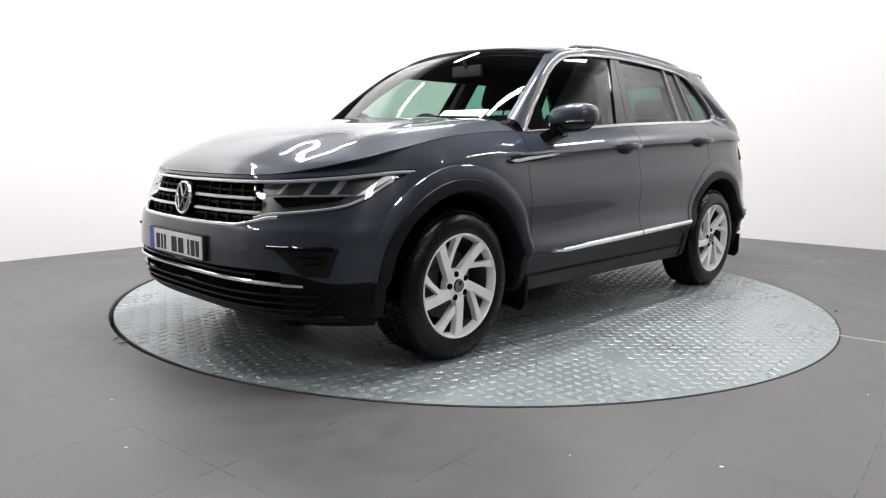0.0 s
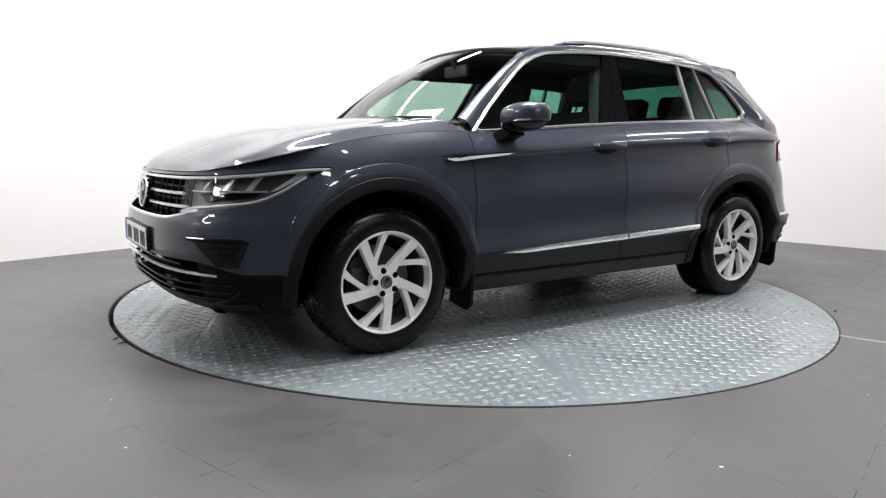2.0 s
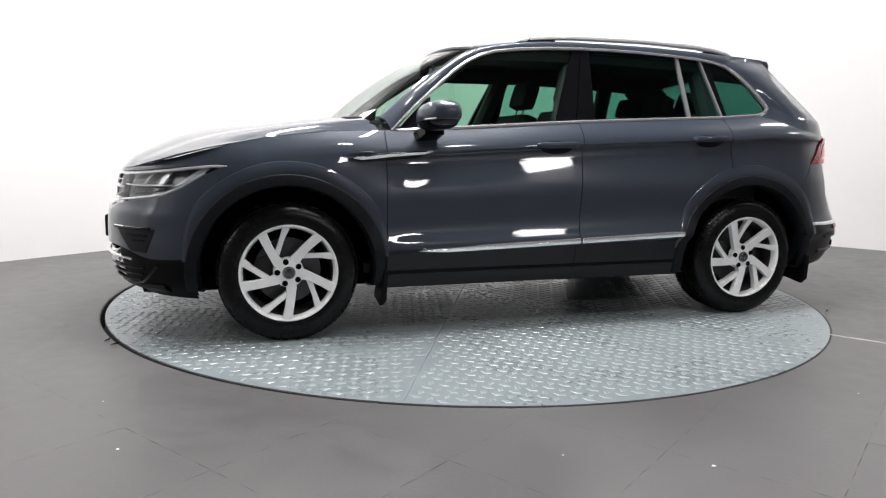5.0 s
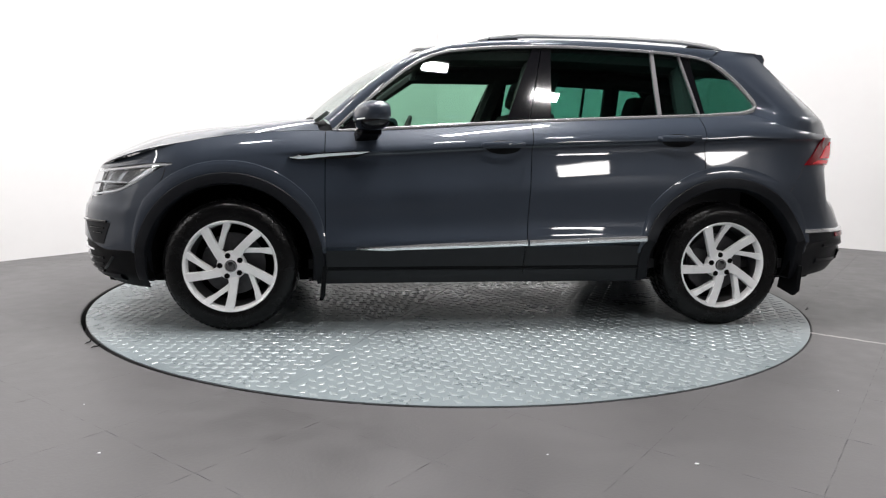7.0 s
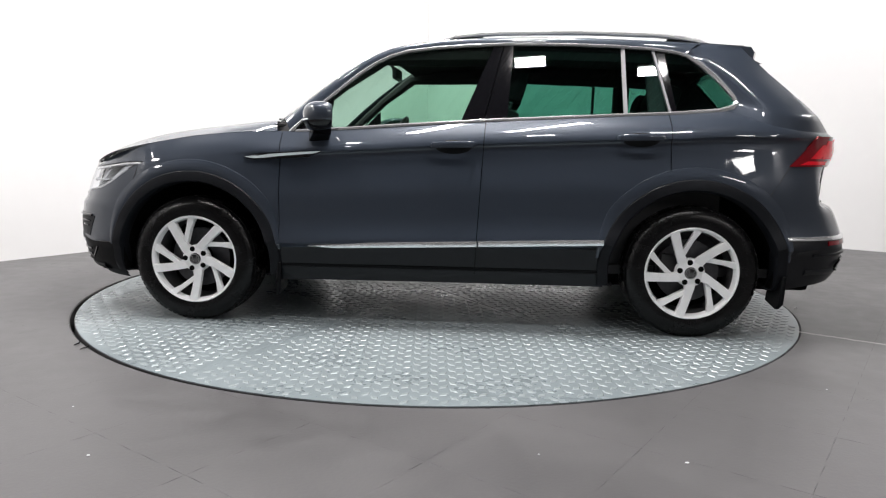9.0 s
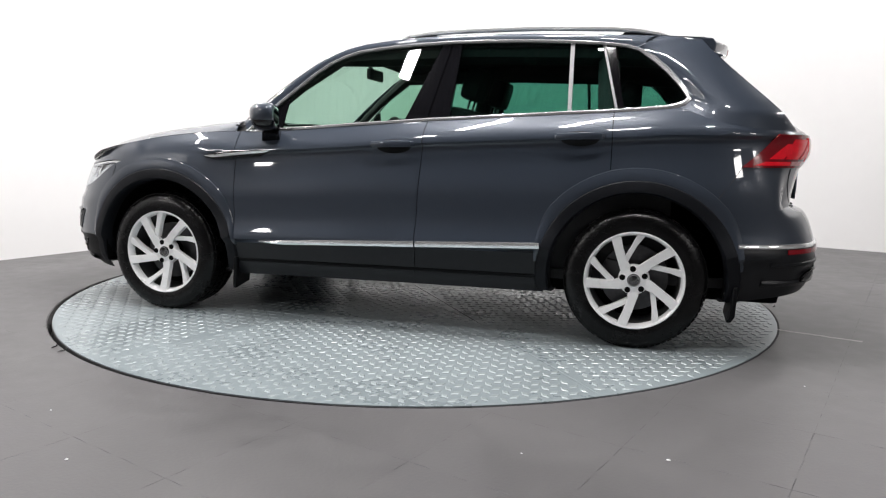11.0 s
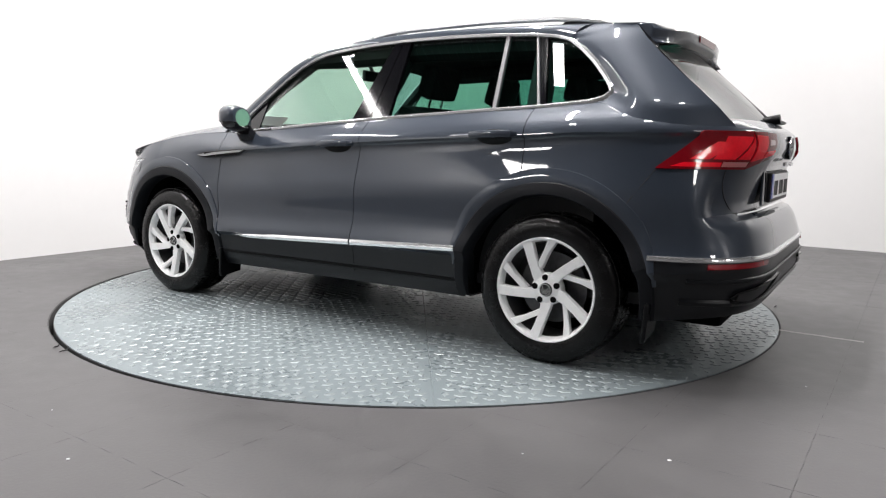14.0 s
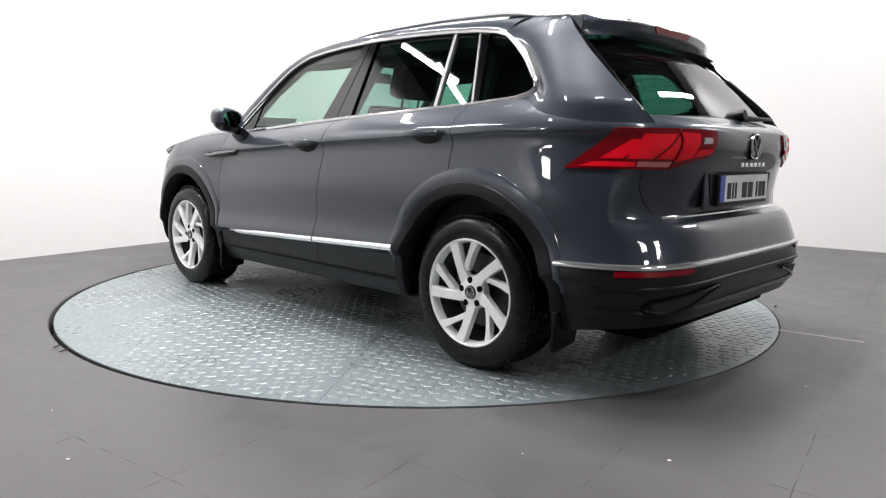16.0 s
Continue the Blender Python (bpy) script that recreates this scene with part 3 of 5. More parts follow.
ROOF_EDGE = ((1.02, 0.80, 1.045), (0.86, 0.745, 1.115), (0.72, 0.715, 1.235), (0.565, 0.675, 1.355), (0.43, 0.635, 1.448), (0.30, 0.60, 1.508), (0.16, 0.585, 1.538), (-0.02, 0.575, 1.560), (-0.24, 0.568, 1.572),
             (-0.5, 0.562, 1.576), (-0.8, 0.562, 1.572), (-1.1, 0.566, 1.562), (-1.4, 0.572, 1.550), (-1.60, 0.578, 1.536))


def along(path, s):
    """A point at the share s of a path's length."""
    ps = [Vector(p) for p in path]
    ls = [(ps[i + 1] - ps[i]).length for i in range(len(ps) - 1)]
    d = s * sum(ls)
    for i, l in enumerate(ls):
        if d <= l or i == len(ls) - 1:
            return ps[i].lerp(ps[i + 1], min(1, d / l))
        d -= l


def zc_roof(x):
    return sm(x, (-1.7, -1.5, -1.1, -0.6, -0.2, 0.1, 0.25, 0.36), (1.556, 1.571, 1.594, 1.606, 1.604, 1.585, 1.562, 1.535))


def roof():
    rows = []
    for x in span(0.30, -1.62, 40):
        k = [p for p in ROOF_EDGE if p[0] <= 0.31][::-1]
        ye = sm(x, [p[0] for p in k], [p[1] for p in k])
        ze = sm(x, [p[0] for p in k], [p[2] for p in k])
        row = []
        for u in [math.sin(radians(a)) for a in span(-90, 90, 28)]:
            xx = x + (0.075 if x > 0.28 else 0.075 * max(0, (x + 0.1) / 0.4)) * (1 - u * u)
            row.append((xx, u * ye, ze + (zc_roof(x) - ze) * (1 - abs(u) ** 2.6)))
        rows.append(row)
    part("roof_panel", grid(rows), PAINT, BODY_ROOT, "", solid=0.01)
    # headliner under the roof
    rows = [[(p[0], p[1] * 0.97, p[2] - 0.035) for p in r] for r in rows]
    part("headliner", grid(rows), LINER, BODY_ROOT, "black fabric headliner", solid=0.004)


WS_BASE = [(1.04 - 0.22 * (u * u), u * 0.735, 1.105 - 0.01 * u * u) for u in span(-1, 1, 20)]
WS_TOP = [(0.375 - 0.075 * u * u, u * 0.575, 1.545 - 0.035 * u * u) for u in span(-1, 1, 20)]


def windscreen():
    rows = []
    for s in span(0, 1, 14):
        row = []
        for a, b in zip(WS_BASE, WS_TOP):
            p = Vector(a).lerp(Vector(b), s)
            bow = 0.045 * 4 * s * (1 - s)
            row.append((p.x + bow * 0.5, p.y, p.z + bow * 0.8))
        rows.append(row)
    g = part("windscreen", grid(rows), GLASS_W, BODY_ROOT, "green tinted windscreen glass")
    g.visible_shadow = False
    # wiper cowl
    rows = [[], [(p[0] - 0.05, p[1] * 0.98, p[2] - 0.03) for p in WS_BASE]]
    rows[0] = [(1.045 - 0.15 * (p[1] / 0.735) ** 2, p[1] * 0.97, 1.085) for p in WS_BASE]
    for side in (1, -1):
        bm = grid([[(0.985, 0.655, 1.072), (0.935, 0.74, 1.055), (0.890, 0.812, 1.036)], [(0.925, 0.70, 1.090), (0.885, 0.755, 1.070), (0.845, 0.812, 1.040)], [(0.865, 0.738, 1.106), (0.83, 0.775, 1.078), (0.80, 0.812, 1.044)]])
        part("cowl_corner", bm if side > 0 else flip(bm), BLACK, BODY_ROOT, solid=0.004)
    part("wiper_cowl", grid(rows), BLACK, BODY_ROOT, "", solid=0.004)


def cant_rail(side):
    """Roof side and windscreen pillar between the window trim and the roof edge."""
    lo = [gp(x, z, 0.002) for x, z in DLO_TOP if x > -1.31]
    rows = []
    n = 40
    for i in range(n + 1):
        a, b = along(lo, i / n), along(ROOF_EDGE[1:13], i / n)
        row = []
        for t in span(0, 1, 6):
            p = a.lerp(b, t)
            k = 0.016 * math.sin(math.pi * t)
            row.append((p.x, p.y + k * 0.8, p.z + k))
        rows.append(row)
    bm = grid(rows)
    return bm if side > 0 else flip(bm)


def c_end(x):
    lo, hi = 1.0, 2.0
    for _ in range(30):
        mid = (lo + hi) / 2
        if surf(mid, 1.086)[0] > x:
            lo = mid
        else:
            hi = mid
    return (lo + hi) / 2


D_IN = [gp(x, z, 0.002) for x, z in ((-1.307, 1.478), (-1.38, 1.43), (-1.452, 1.366), (-1.51, 1.30), (-1.545, 1.255), (-1.555, 1.225), (-1.53, 1.20), (-1.5, 1.188))]
D_OUT = [(-1.60, 0.580, 1.534), (-1.65, 0.610, 1.475), (-1.738, 0.640, 1.385), (-1.832, 0.665, 1.30), (-1.922, 0.685, 1.22), (-1.992, 0.690, 1.155), surf(c_end(-2.045), 1.077)]


def rear_pillar(side):
    rows = []
    n = 24
    bot = [surf(c, z_top(surf(c, 0.9)[0]) - 0.001) for c in span(1.0, c_end(-2.045), 20)]
    for i in range(n + 1):
        a, b = along(D_IN, i / n), along(D_OUT, i / n)
        row = []
        for t in span(0, 1, 12):
            p = a.lerp(b, t)
            k = math.sin(math.pi * t)
            out = 0.020 * 4 * t * (1 - t) * (0.3 + 0.7 * math.sin(math.pi * (i / n) ** 0.8)) * (1 - 0.5 * i / n)
            low = along(bot, t) - along(D_IN, 1).lerp(along(D_OUT, 1), t)
            e = (i / n) ** 1.5
            row.append((p.x + low.x * e, p.y + out * (1 - e) + low.y * e, p.z + 0.006 * k * (1 - e) + low.z * e))
        rows.append(row)
    # join up to the roof
    bm = grid(rows)
    r2 = []
    for t, p in zip(span(0, 1, 12), rows[0]):
        q = along([(-1.30, 0.636, 1.484), (-1.32, 0.612, 1.522), (-1.40, 0.572, 1.550), (-1.60, 0.578, 1.536)], t)
        r2.append([p, tuple(Vector(p).lerp(q, 0.5) + Vector((0, 0.006, 0.004))), tuple(q)])
    extra = grid(r2)
    me = bpy.data.meshes.new("tmp")
    extra.to_mesh(me)
    extra.free()
    bm.from_mesh(me)
    bpy.data.meshes.remove(me)
    bmesh.ops.remove_doubles(bm, verts=bm.verts[:], dist=0.0005)
    return bm if side > 0 else flip(bm)


def dlo_low(x):
    k = sorted(DLO_LOW[2:])
    return sm(x, [p[0] for p in k], [p[1] for p in k])


def dlo_high(x):
    k = sorted(DLO_TOP)
    return sm(x, [p[0] for p in k], [p[1] for p in k])


def pane(xs_low, xs_high, side, off=-0.012, bottom=0.012, top=0.012):
    """A pane between two leaning edges under the trim."""
    rows = []
    n = 24
    for i in range(n + 1):
        xl = xs_low[0] + (xs_low[1] - xs_low[0]) * i / n
        xh = xs_high[0] + (xs_high[1] - xs_high[0]) * i / n
        zl, zh = dlo_low(xl) - bottom if xl > -1.46 else dlo_low(xl), dlo_high(xh) + 0.0
        rows.append([gp(xl + (xh - xl) * t, zl + (zh - zl) * t, off) for t in span(0, 1, 8)])
    bm = grid(rows)
    return bm if side > 0 else flip(bm)


def pillar(pl, ph, side, off=0.0, depth=0.02):
    """A leaning post between two edges: (x low, x low), (x high, x high)."""
    pts = [gp(pl[0], dlo_low(pl[0]) - 0.005, off), gp(pl[1], dlo_low(pl[1]) - 0.005, off), gp(ph[1], dlo_high(ph[1]) - 0.003, off), gp(ph[0], dlo_high(ph[0]) - 0.003, off)]
    bm = prism(pts, (0, -depth, -depth * 0.4))
    return bm if side > 0 else flip(bm)


def greenhouse():
    roof()
    windscreen()
    for side in (1, -1):
        part("window_trim", chrome_trim(side), CHROME, BODY_ROOT, "bright chrome window surround")
        part("roof_side", cant_rail(side), PAINT, BODY_ROOT, "", solid=0.006)
        part("rear_pillar", rear_pillar(side), PAINT, BODY_ROOT, "", solid=0.005)
        for name, lo, hi, gm in (("front_side_window", (0.80, -0.115), (0.80, -0.29), GLASS_F),
                                 ("rear_side_window", (-0.36, -0.985), (-0.385, -0.975), GLASS_R),
                                 ("fixed_rear_window", (-0.985, -1.215), (-0.975, -1.130), GLASS_R),
                                 ("quarter_window", (-1.25, -1.55), (-1.20, -1.54), GLASS_R)):
            o = part(name, pane(lo, hi, side), gm, BODY_ROOT, "green tinted glass" if gm is GLASS_F else "dark green privacy glass")
            o.visible_shadow = False
        part("door_pillar", pillar((-0.112, -0.237), (-0.285, -0.333), side), GLOSSB, BODY_ROOT, "gloss black door pillar")
        part("door_pillar", pillar((-0.243, -0.362), (-0.339, -0.388), side), GLOSSB, BODY_ROOT, "gloss black door pillar")
        part("window_divider", pillar((-0.975, -0.995), (-0.965, -0.985), side, 0.0), GREYTRIM, BODY_ROOT)
        part("window_divider", pillar((-1.212, -1.224), (-1.128, -1.140), side, 0.0), GREYTRIM, BODY_ROOT)
        part("door_frame", pillar((-1.228, -1.252), (-1.144, -1.190), side, -0.002), GLOSSB, BODY_ROOT)


greenhouse()


def tail():
    # rear window between the pillars
    lo = [(-2.068 + 0.06 * u * u, u * 0.655, 1.11 + 0.01 * (1 - u * u)) for u in span(-1, 1, 16)]
    hi = [(-1.67 + 0.05 * u * u, u * 0.555, 1.488 + 0.012 * (1 - u * u)) for u in span(-1, 1, 16)]
    rows = []
    for s in span(0, 1, 10):
        rows.append([tuple(Vector(a).lerp(Vector(b), s) + Vector((-0.5, 0, 0.5)) * 0.022 * 4 * s * (1 - s) * 0.5) for a, b in zip(lo, hi)])
    g = part("rear_window", grid(rows), GLASS_B, BODY_ROOT, "dark green privacy glass")
    g.visible_shadow = False
    for side in (1, -1):
        edge = [rows[i][-1] for i in range(len(rows))]
        rr = []
        for i in range(17):
            a, b = along(edge, i / 16), along(D_OUT[::-1], i / 16)
            rr.append([tuple(a), tuple(a.lerp(b, 0.5) + Vector((-0.012, 0.006, 0.0))), tuple(b)])
        bm = grid(rr)
        part("tailgate_frame", bm if side > 0 else flip(bm), GLOSSB, BODY_ROOT, "", solid=0.006)
    # ledge under the window down to the tailgate skin
    rr = []
    for i in range(25):
        u = -1 + 2 * i / 24
        a = Vector((-2.068 + 0.06 * u * u, u * 0.655, 1.11 + 0.01 * (1 - u * u)))
        c = 2 - abs(u) * (2 - c_end(-2.045))
        b = surf(c, 1.075)
        b = Vector((b[0], math.copysign(b[1], u), b[2]))
        rr.append([tuple(a), tuple(a.lerp(b, 0.5) + Vector((-0.006, 0, 0.008))), tuple(b)])
    part("tailgate_ledge", grid(rr), PAINT, BODY_ROOT, "", solid=0.004)
    # roof spoiler
    bm = bmesh.new()
    rings = []
    for i in range(25):
        u = -1 + 2 * i / 24
        y = u * 0.585
        xe = -1.775 + 0.10 * abs(u) ** 3
        zt = 1.556 - 0.024 * abs(u) ** 3
        prof = [(-1.56, zc_roof(-1.56) - (zc_roof(-1.56) - 1.539) * abs(u) ** 2.6 + 0.002), (-1.66, zt + 0.002), (xe, zt - 0.026), (xe + 0.006, zt - 0.066), (-1.725, zt - 0.088), (-1.63, zt - 0.095)]
        rings.append([bm.verts.new((x, y, z)) for x, z in prof])
    for i in range(24):
        for k in range(6):
            bm.faces.new((rings[i][k], rings[i + 1][k], rings[i + 1][(k + 1) % 6], rings[i][(k + 1) % 6]))
    bm.faces.new(rings[0])
    bm.faces.new(rings[-1][::-1])
    bmesh.ops.recalc_face_normals(bm, faces=bm.faces[:])
    part("roof_spoiler", bm, PAINT, BODY_ROOT, bevel=0.006)


tail()


def c_find(x, z, rear=False):
    """The skin coordinate at a place along the car round the nose or the tail."""
    if X_R <= x <= X_F:
        return c_x(x)
    lo, hi = (-1.0, 0.0) if not rear else (1.0, 2.0)
    for _ in range(30):
        mid = (lo + hi) / 2
        if surf(mid, z)[0] > x:
            lo = mid
        else:
            hi = mid
    return (lo + hi) / 2


def arches():
    for ax in AXLES:
        for side in (1, -1):
            rows = []
            for a in span(-22, 202, 56):
                ca, sa = math.cos(radians(a)), math.sin(radians(a))
                row = []
                for r, off in ((0.422, -0.07), (0.428, 0.002), (0.434, 0.012), (0.455, 0.014), (0.481, 0.011), (0.487, 0.003), (0.490, -0.004)):
                    x, z = ax + r * ca, max(0.262, 0.345 + r * sa * 1.0)
                    c = c_x(x) if X_R <= x <= X_F else None
                    if c is None:
                        # bend round the nose or tail
                        lo, hi = (-0.75, 0.0) if x > X_F else (1.0, 1.75)
                        for _ in range(22):
                            mid = (lo + hi) / 2
                            if surf(mid, z)[0] > x:
                                lo = mid
                            else:
                                hi = mid
                        c = (lo + hi) / 2
                    p = surf(c, min(z, 0.95))
                    row.append((x, p[1] + off, z))
                rows.append(row)
            flare = []
            for a in span(8, 172, 44):
                ca, sa = math.cos(radians(a)), math.sin(radians(a))
                fade = min(1.0, (a - 8) / 30, (172 - a) / 30)
                row = []
                for r, off in ((0.484, 0.006), (0.50, 0.010), (0.530, 0.0085), (0.546, 0.006), (0.550, -0.003)):
                    x, z = ax + (0.484 + (r - 0.484) * (0.25 + 0.75 * fade)) * ca, 0.345 + (0.484 + (r - 0.484) * (0.25 + 0.75 * fade)) * sa
                    p = surf(c_find(x, z, x < 0), z)
                    row.append((x, p[1] + off, z))
                flare.append(row)
            bm = grid(flare)
            part("arch_flare", bm if side > 0 else flip(bm), PAINT, BODY_ROOT)
            bm = grid(rows)
            part("arch_moulding", bm if side > 0 else flip(bm), ARCH, BODY_ROOT, "dark plastic wheel arch moulding", solid=0.004)
            bm = lathe([(0.426, 0.86), (0.426, 0.50), (0.0, 0.50)], 32, "y", a0=-12, a1=192)
            for v in bm.verts:
                v.co += Vector((ax, 0, 0.36))
            part("wheel_well", bm if side > 0 else flip(bm), DARK, BODY_ROOT, solid=0.004)


arches()


def wheel_parts():
    """A wheel about its own centre; its outer face looks along +y."""
    w = new("wheel")
    prof = [(0.232, 0.015), (0.243, 0.030), (0.262, 0.036), (0.30, 0.034), (0.325, 0.022), (0.338, 0.006), (0.343, -0.02), (0.3445, -0.06), (0.3445, -0.15), (0.343, -0.19), (0.335, -0.21), (0.30, -0.23), (0.24, -0.22), (0.232, -0.2)]
    bm = lathe(prof, 96, "y")
    part("tyre", bm, RUBBER, w, "black rubber tyre")
    # tread ribs
    bm = bmesh.new()
    for k in range(72):
        a = 2 * math.pi * k / 72
        for y0, y1, sk in ((-0.205, -0.165, 0.03), (-0.155, -0.11, -0.03), (-0.10, -0.055, 0.03), (-0.045, 0.002, -0.03)):
            vs = []
            for da, yy in ((-0.034, y0), (0.034, y0), (0.034, y1), (-0.034, y1)):
                an = a + da + sk * (1 if yy == y1 else 0)
                r = 0.348 if yy > -0.19 and yy < -0.01 else 0.3445
                vs.append(((r * math.cos(an), yy, r * math.sin(an)), (0.340 * math.cos(an), yy, 0.340 * math.sin(an))))
            o = [bm.verts.new(p) for p, _ in vs]
            q = [bm.verts.new(p) for _, p in vs]
            bm.faces.new(o)
            for i in range(4):
                bm.faces.new((o[i], q[i], q[(i + 1) % 4], o[(i + 1) % 4]))
    bmesh.ops.recalc_face_normals(bm, faces=bm.faces[:])
    part("tread", bm, RUBBER, w)
    bm = lathe([(0.236, 0.020), (0.242, 0.028), (0.238, 0.031), (0.230, 0.026), (0.222, 0.005), (0.220, -0.012)], 96, "y")
    part("rim", bm, ALLOY, w, "silver alloy rim")
    bm = lathe([(0.220, -0.012), (0.215, -0.04), (0.21, -0.19), (0.235, -0.205)], 96, "y")
    part("rim_barrel", bm, RIM_STEEL, w, "dark grey inner barrel")
    # five pairs of slanted spokes
    for k in range(5):
        rot = Matrix.Rotation(radians(72 * k), 4, "Y")
        for pts in spoke_shapes():
            bm = bmesh.new()
            front = [bm.verts.new(rot @ Vector((x, y, z))) for x, z, y in pts]
            back = [bm.verts.new(rot @ Vector((x * 0.985, y - 0.035, z * 0.985))) for x, z, y in pts]
            n = len(front)
            cx = sum((v.co for v in front), Vector()) / n
            bm.faces.new(front)
            bm.faces.new(back[::-1])
            for i in range(n):
                bm.faces.new((front[i], back[i], back[(i + 1) % n], front[(i + 1) % n]))
            bmesh.ops.recalc_face_normals(bm, faces=bm.faces[:])
            part("spoke", bm, ALLOY, w, smooth=20, bevel=0.003)
    bm = lathe([(0.0, 0.012), (0.058, 0.010), (0.073, 0.004), (0.077, -0.03), (0.0, -0.05)], 40, "y")
    part("hub", bm, ALLOY, w)
    bm = lathe([(0.0, 0.019), (0.029, 0.018), (0.032, 0.012), (0.032, 0.0)], 32, "y")
    cap = part("hub_cap", bm, GLOSSB, w, "black hub cap")
    bm = lathe([(0.025, 0.0195), (0.028, 0.0195), (0.028, 0.018), (0.025, 0.018)], 32, "y", closed=True)
    for pts in (((-0.016, 0.016), (0.0, -0.018), (0.016, 0.016)), ((-0.02, 0.002), (-0.009, -0.017), (0.0, 0.002), (0.009, -0.017), (0.02, 0.002))):
        tube([(x, 0.0195, z) for x, z in pts], 0.0017, 4, bm, up=(0, 1, 0))
    part("emblem", bm, CHROME, cap)
    for k in range(5):
        a = radians(75 + 72 * k)
        bm = lathe([(0.0, 0.0125), (0.0135, 0.0125), (0.0145, 0.011), (0.0145, -0.01)], 18, "y")
        for v in bm.verts:
            v.co += Vector((0.056 * math.cos(a), 0, 0.056 * math.sin(a)))
        part("wheel_bolt", bm, DARK, w, "black wheel bolt")
    bm = lathe([(0.07, -0.075), (0.165, -0.075), (0.165, -0.10), (0.07, -0.10)], 48, "y", closed=True)
    part("brake_disc", bm, STEEL, w, "bare steel brake disc")
    bm = box(0.06, 0.15, -0.13, -0.055, -0.07, 0.07, bevel=0.012)
    part("brake_caliper", bm, RIM_STEEL, w)
    bm = lathe([(0.0, -0.14), (0.212, -0.14)], 32, "y")
    part("wheel_backing", bm, DARK, w, solid=0.01)
    return w


def spoke_shapes():
    """Two blades of a pair: outlines of x, z and face height."""
    def pol(r, a, y):
        return (r * math.cos(radians(a)), r * math.sin(radians(a)), y)
    main = [pol(0.056, 14, 0.008), pol(0.082, 27, 0.012), pol(0.150, 44, 0.020), pol(0.232, 51, 0.027), pol(0.233, 63, 0.026), pol(0.165, 61, 0.020), pol(0.105, 60, 0.013), pol(0.060, 70, 0.008)]
    twin = [pol(0.125, 58, 0.006), pol(0.170, 74, 0.014), pol(0.232, 83, 0.023), pol(0.233, 93, 0.021), pol(0.172, 84, 0.012), pol(0.118, 72, 0.004), pol(0.095, 62, 0.003)]
    return (main, twin)


def wheels():
    first = wheel_parts()
    first.parent = BODY_ROOT
    tagged(first, "silver alloy wheel with black tyre")
    spots = [(AXLES[0], 1, 0), (AXLES[1], 1, -9), (AXLES[0], -1, 10), (AXLES[1], -1, 40)]
    for k, (x, side, a) in enumerate(spots):
        m = Matrix.Translation((x, side * 0.872, WHEEL_Z)) @ Matrix.Rotation(radians(180 if side < 0 else 0), 4, "Z") @ Matrix.Rotation(radians(a), 4, "Y")
        if k == 0:
            first.matrix_basis = m
        else:
            copy_thing(first, m)


wheels()
# ---- fittings of the car ----


def quad(p00, p10, p11, p01, off=0.0, n=10, m=4):
    """A patch on the skin between four (c, z) corners."""
    rows = []
    for i in range(n + 1):
        s = i / n
        row = []
        for j in range(m + 1):
            t = j / m
            c = (p00[0] * (1 - s) + p10[0] * s) * (1 - t) + (p01[0] * (1 - s) + p11[0] * s) * t
            z = (p00[1] * (1 - s) + p10[1] * s) * (1 - t) + (p01[1] * (1 - s) + p11[1] * s) * t
            row.append(surf(c, z, off))
        rows.append(row)
    return grid(rows)


def band(c0, c1, lo, hi, off=0.0, n=24, m=4):
    """A patch on the skin between two height curves over c."""
    rows = []
    for c in span(c0, c1, n):
        y = surf(c, 0.7)[1]
        a, b = lo(c, y), hi(c, y)
        rows.append([surf(c, a + (b - a) * t, off) for t in span(0, 1, m)])
    return grid(rows)


def rod(c0, c1, z, r, off=0.0, n=24, flat=1.0, k=6):
    """A rod along the skin; z may be a function of c."""
    zf = z if callable(z) else (lambda c: z)
    return tube([surf(c, zf(c), off) for c in span(c0, c1, n)], r, k, flat=flat)


def wide(c0, z, r, off=0.0, flat=1.0, end=-1, n=24):
    """A rod round the whole nose or tail from one side to the other."""
    zf = z if callable(z) else (lambda c: z)
    half = [surf(c, zf(c), off) for c in span(c0, end, n)]
    return tube(half + [(x, -y, zz) for x, y, zz in half[::-1][1:]], r, 6, flat=flat)


def two(name, make, material, label="", parent=None, **kw):
    """The same part on both sides of the car."""
    out = []
    for side in (1, -1):
        bm = make()
        out.append(part(name, bm if side > 0 else flip(bm), material, parent or BODY_ROOT, label, **kw))
    return out


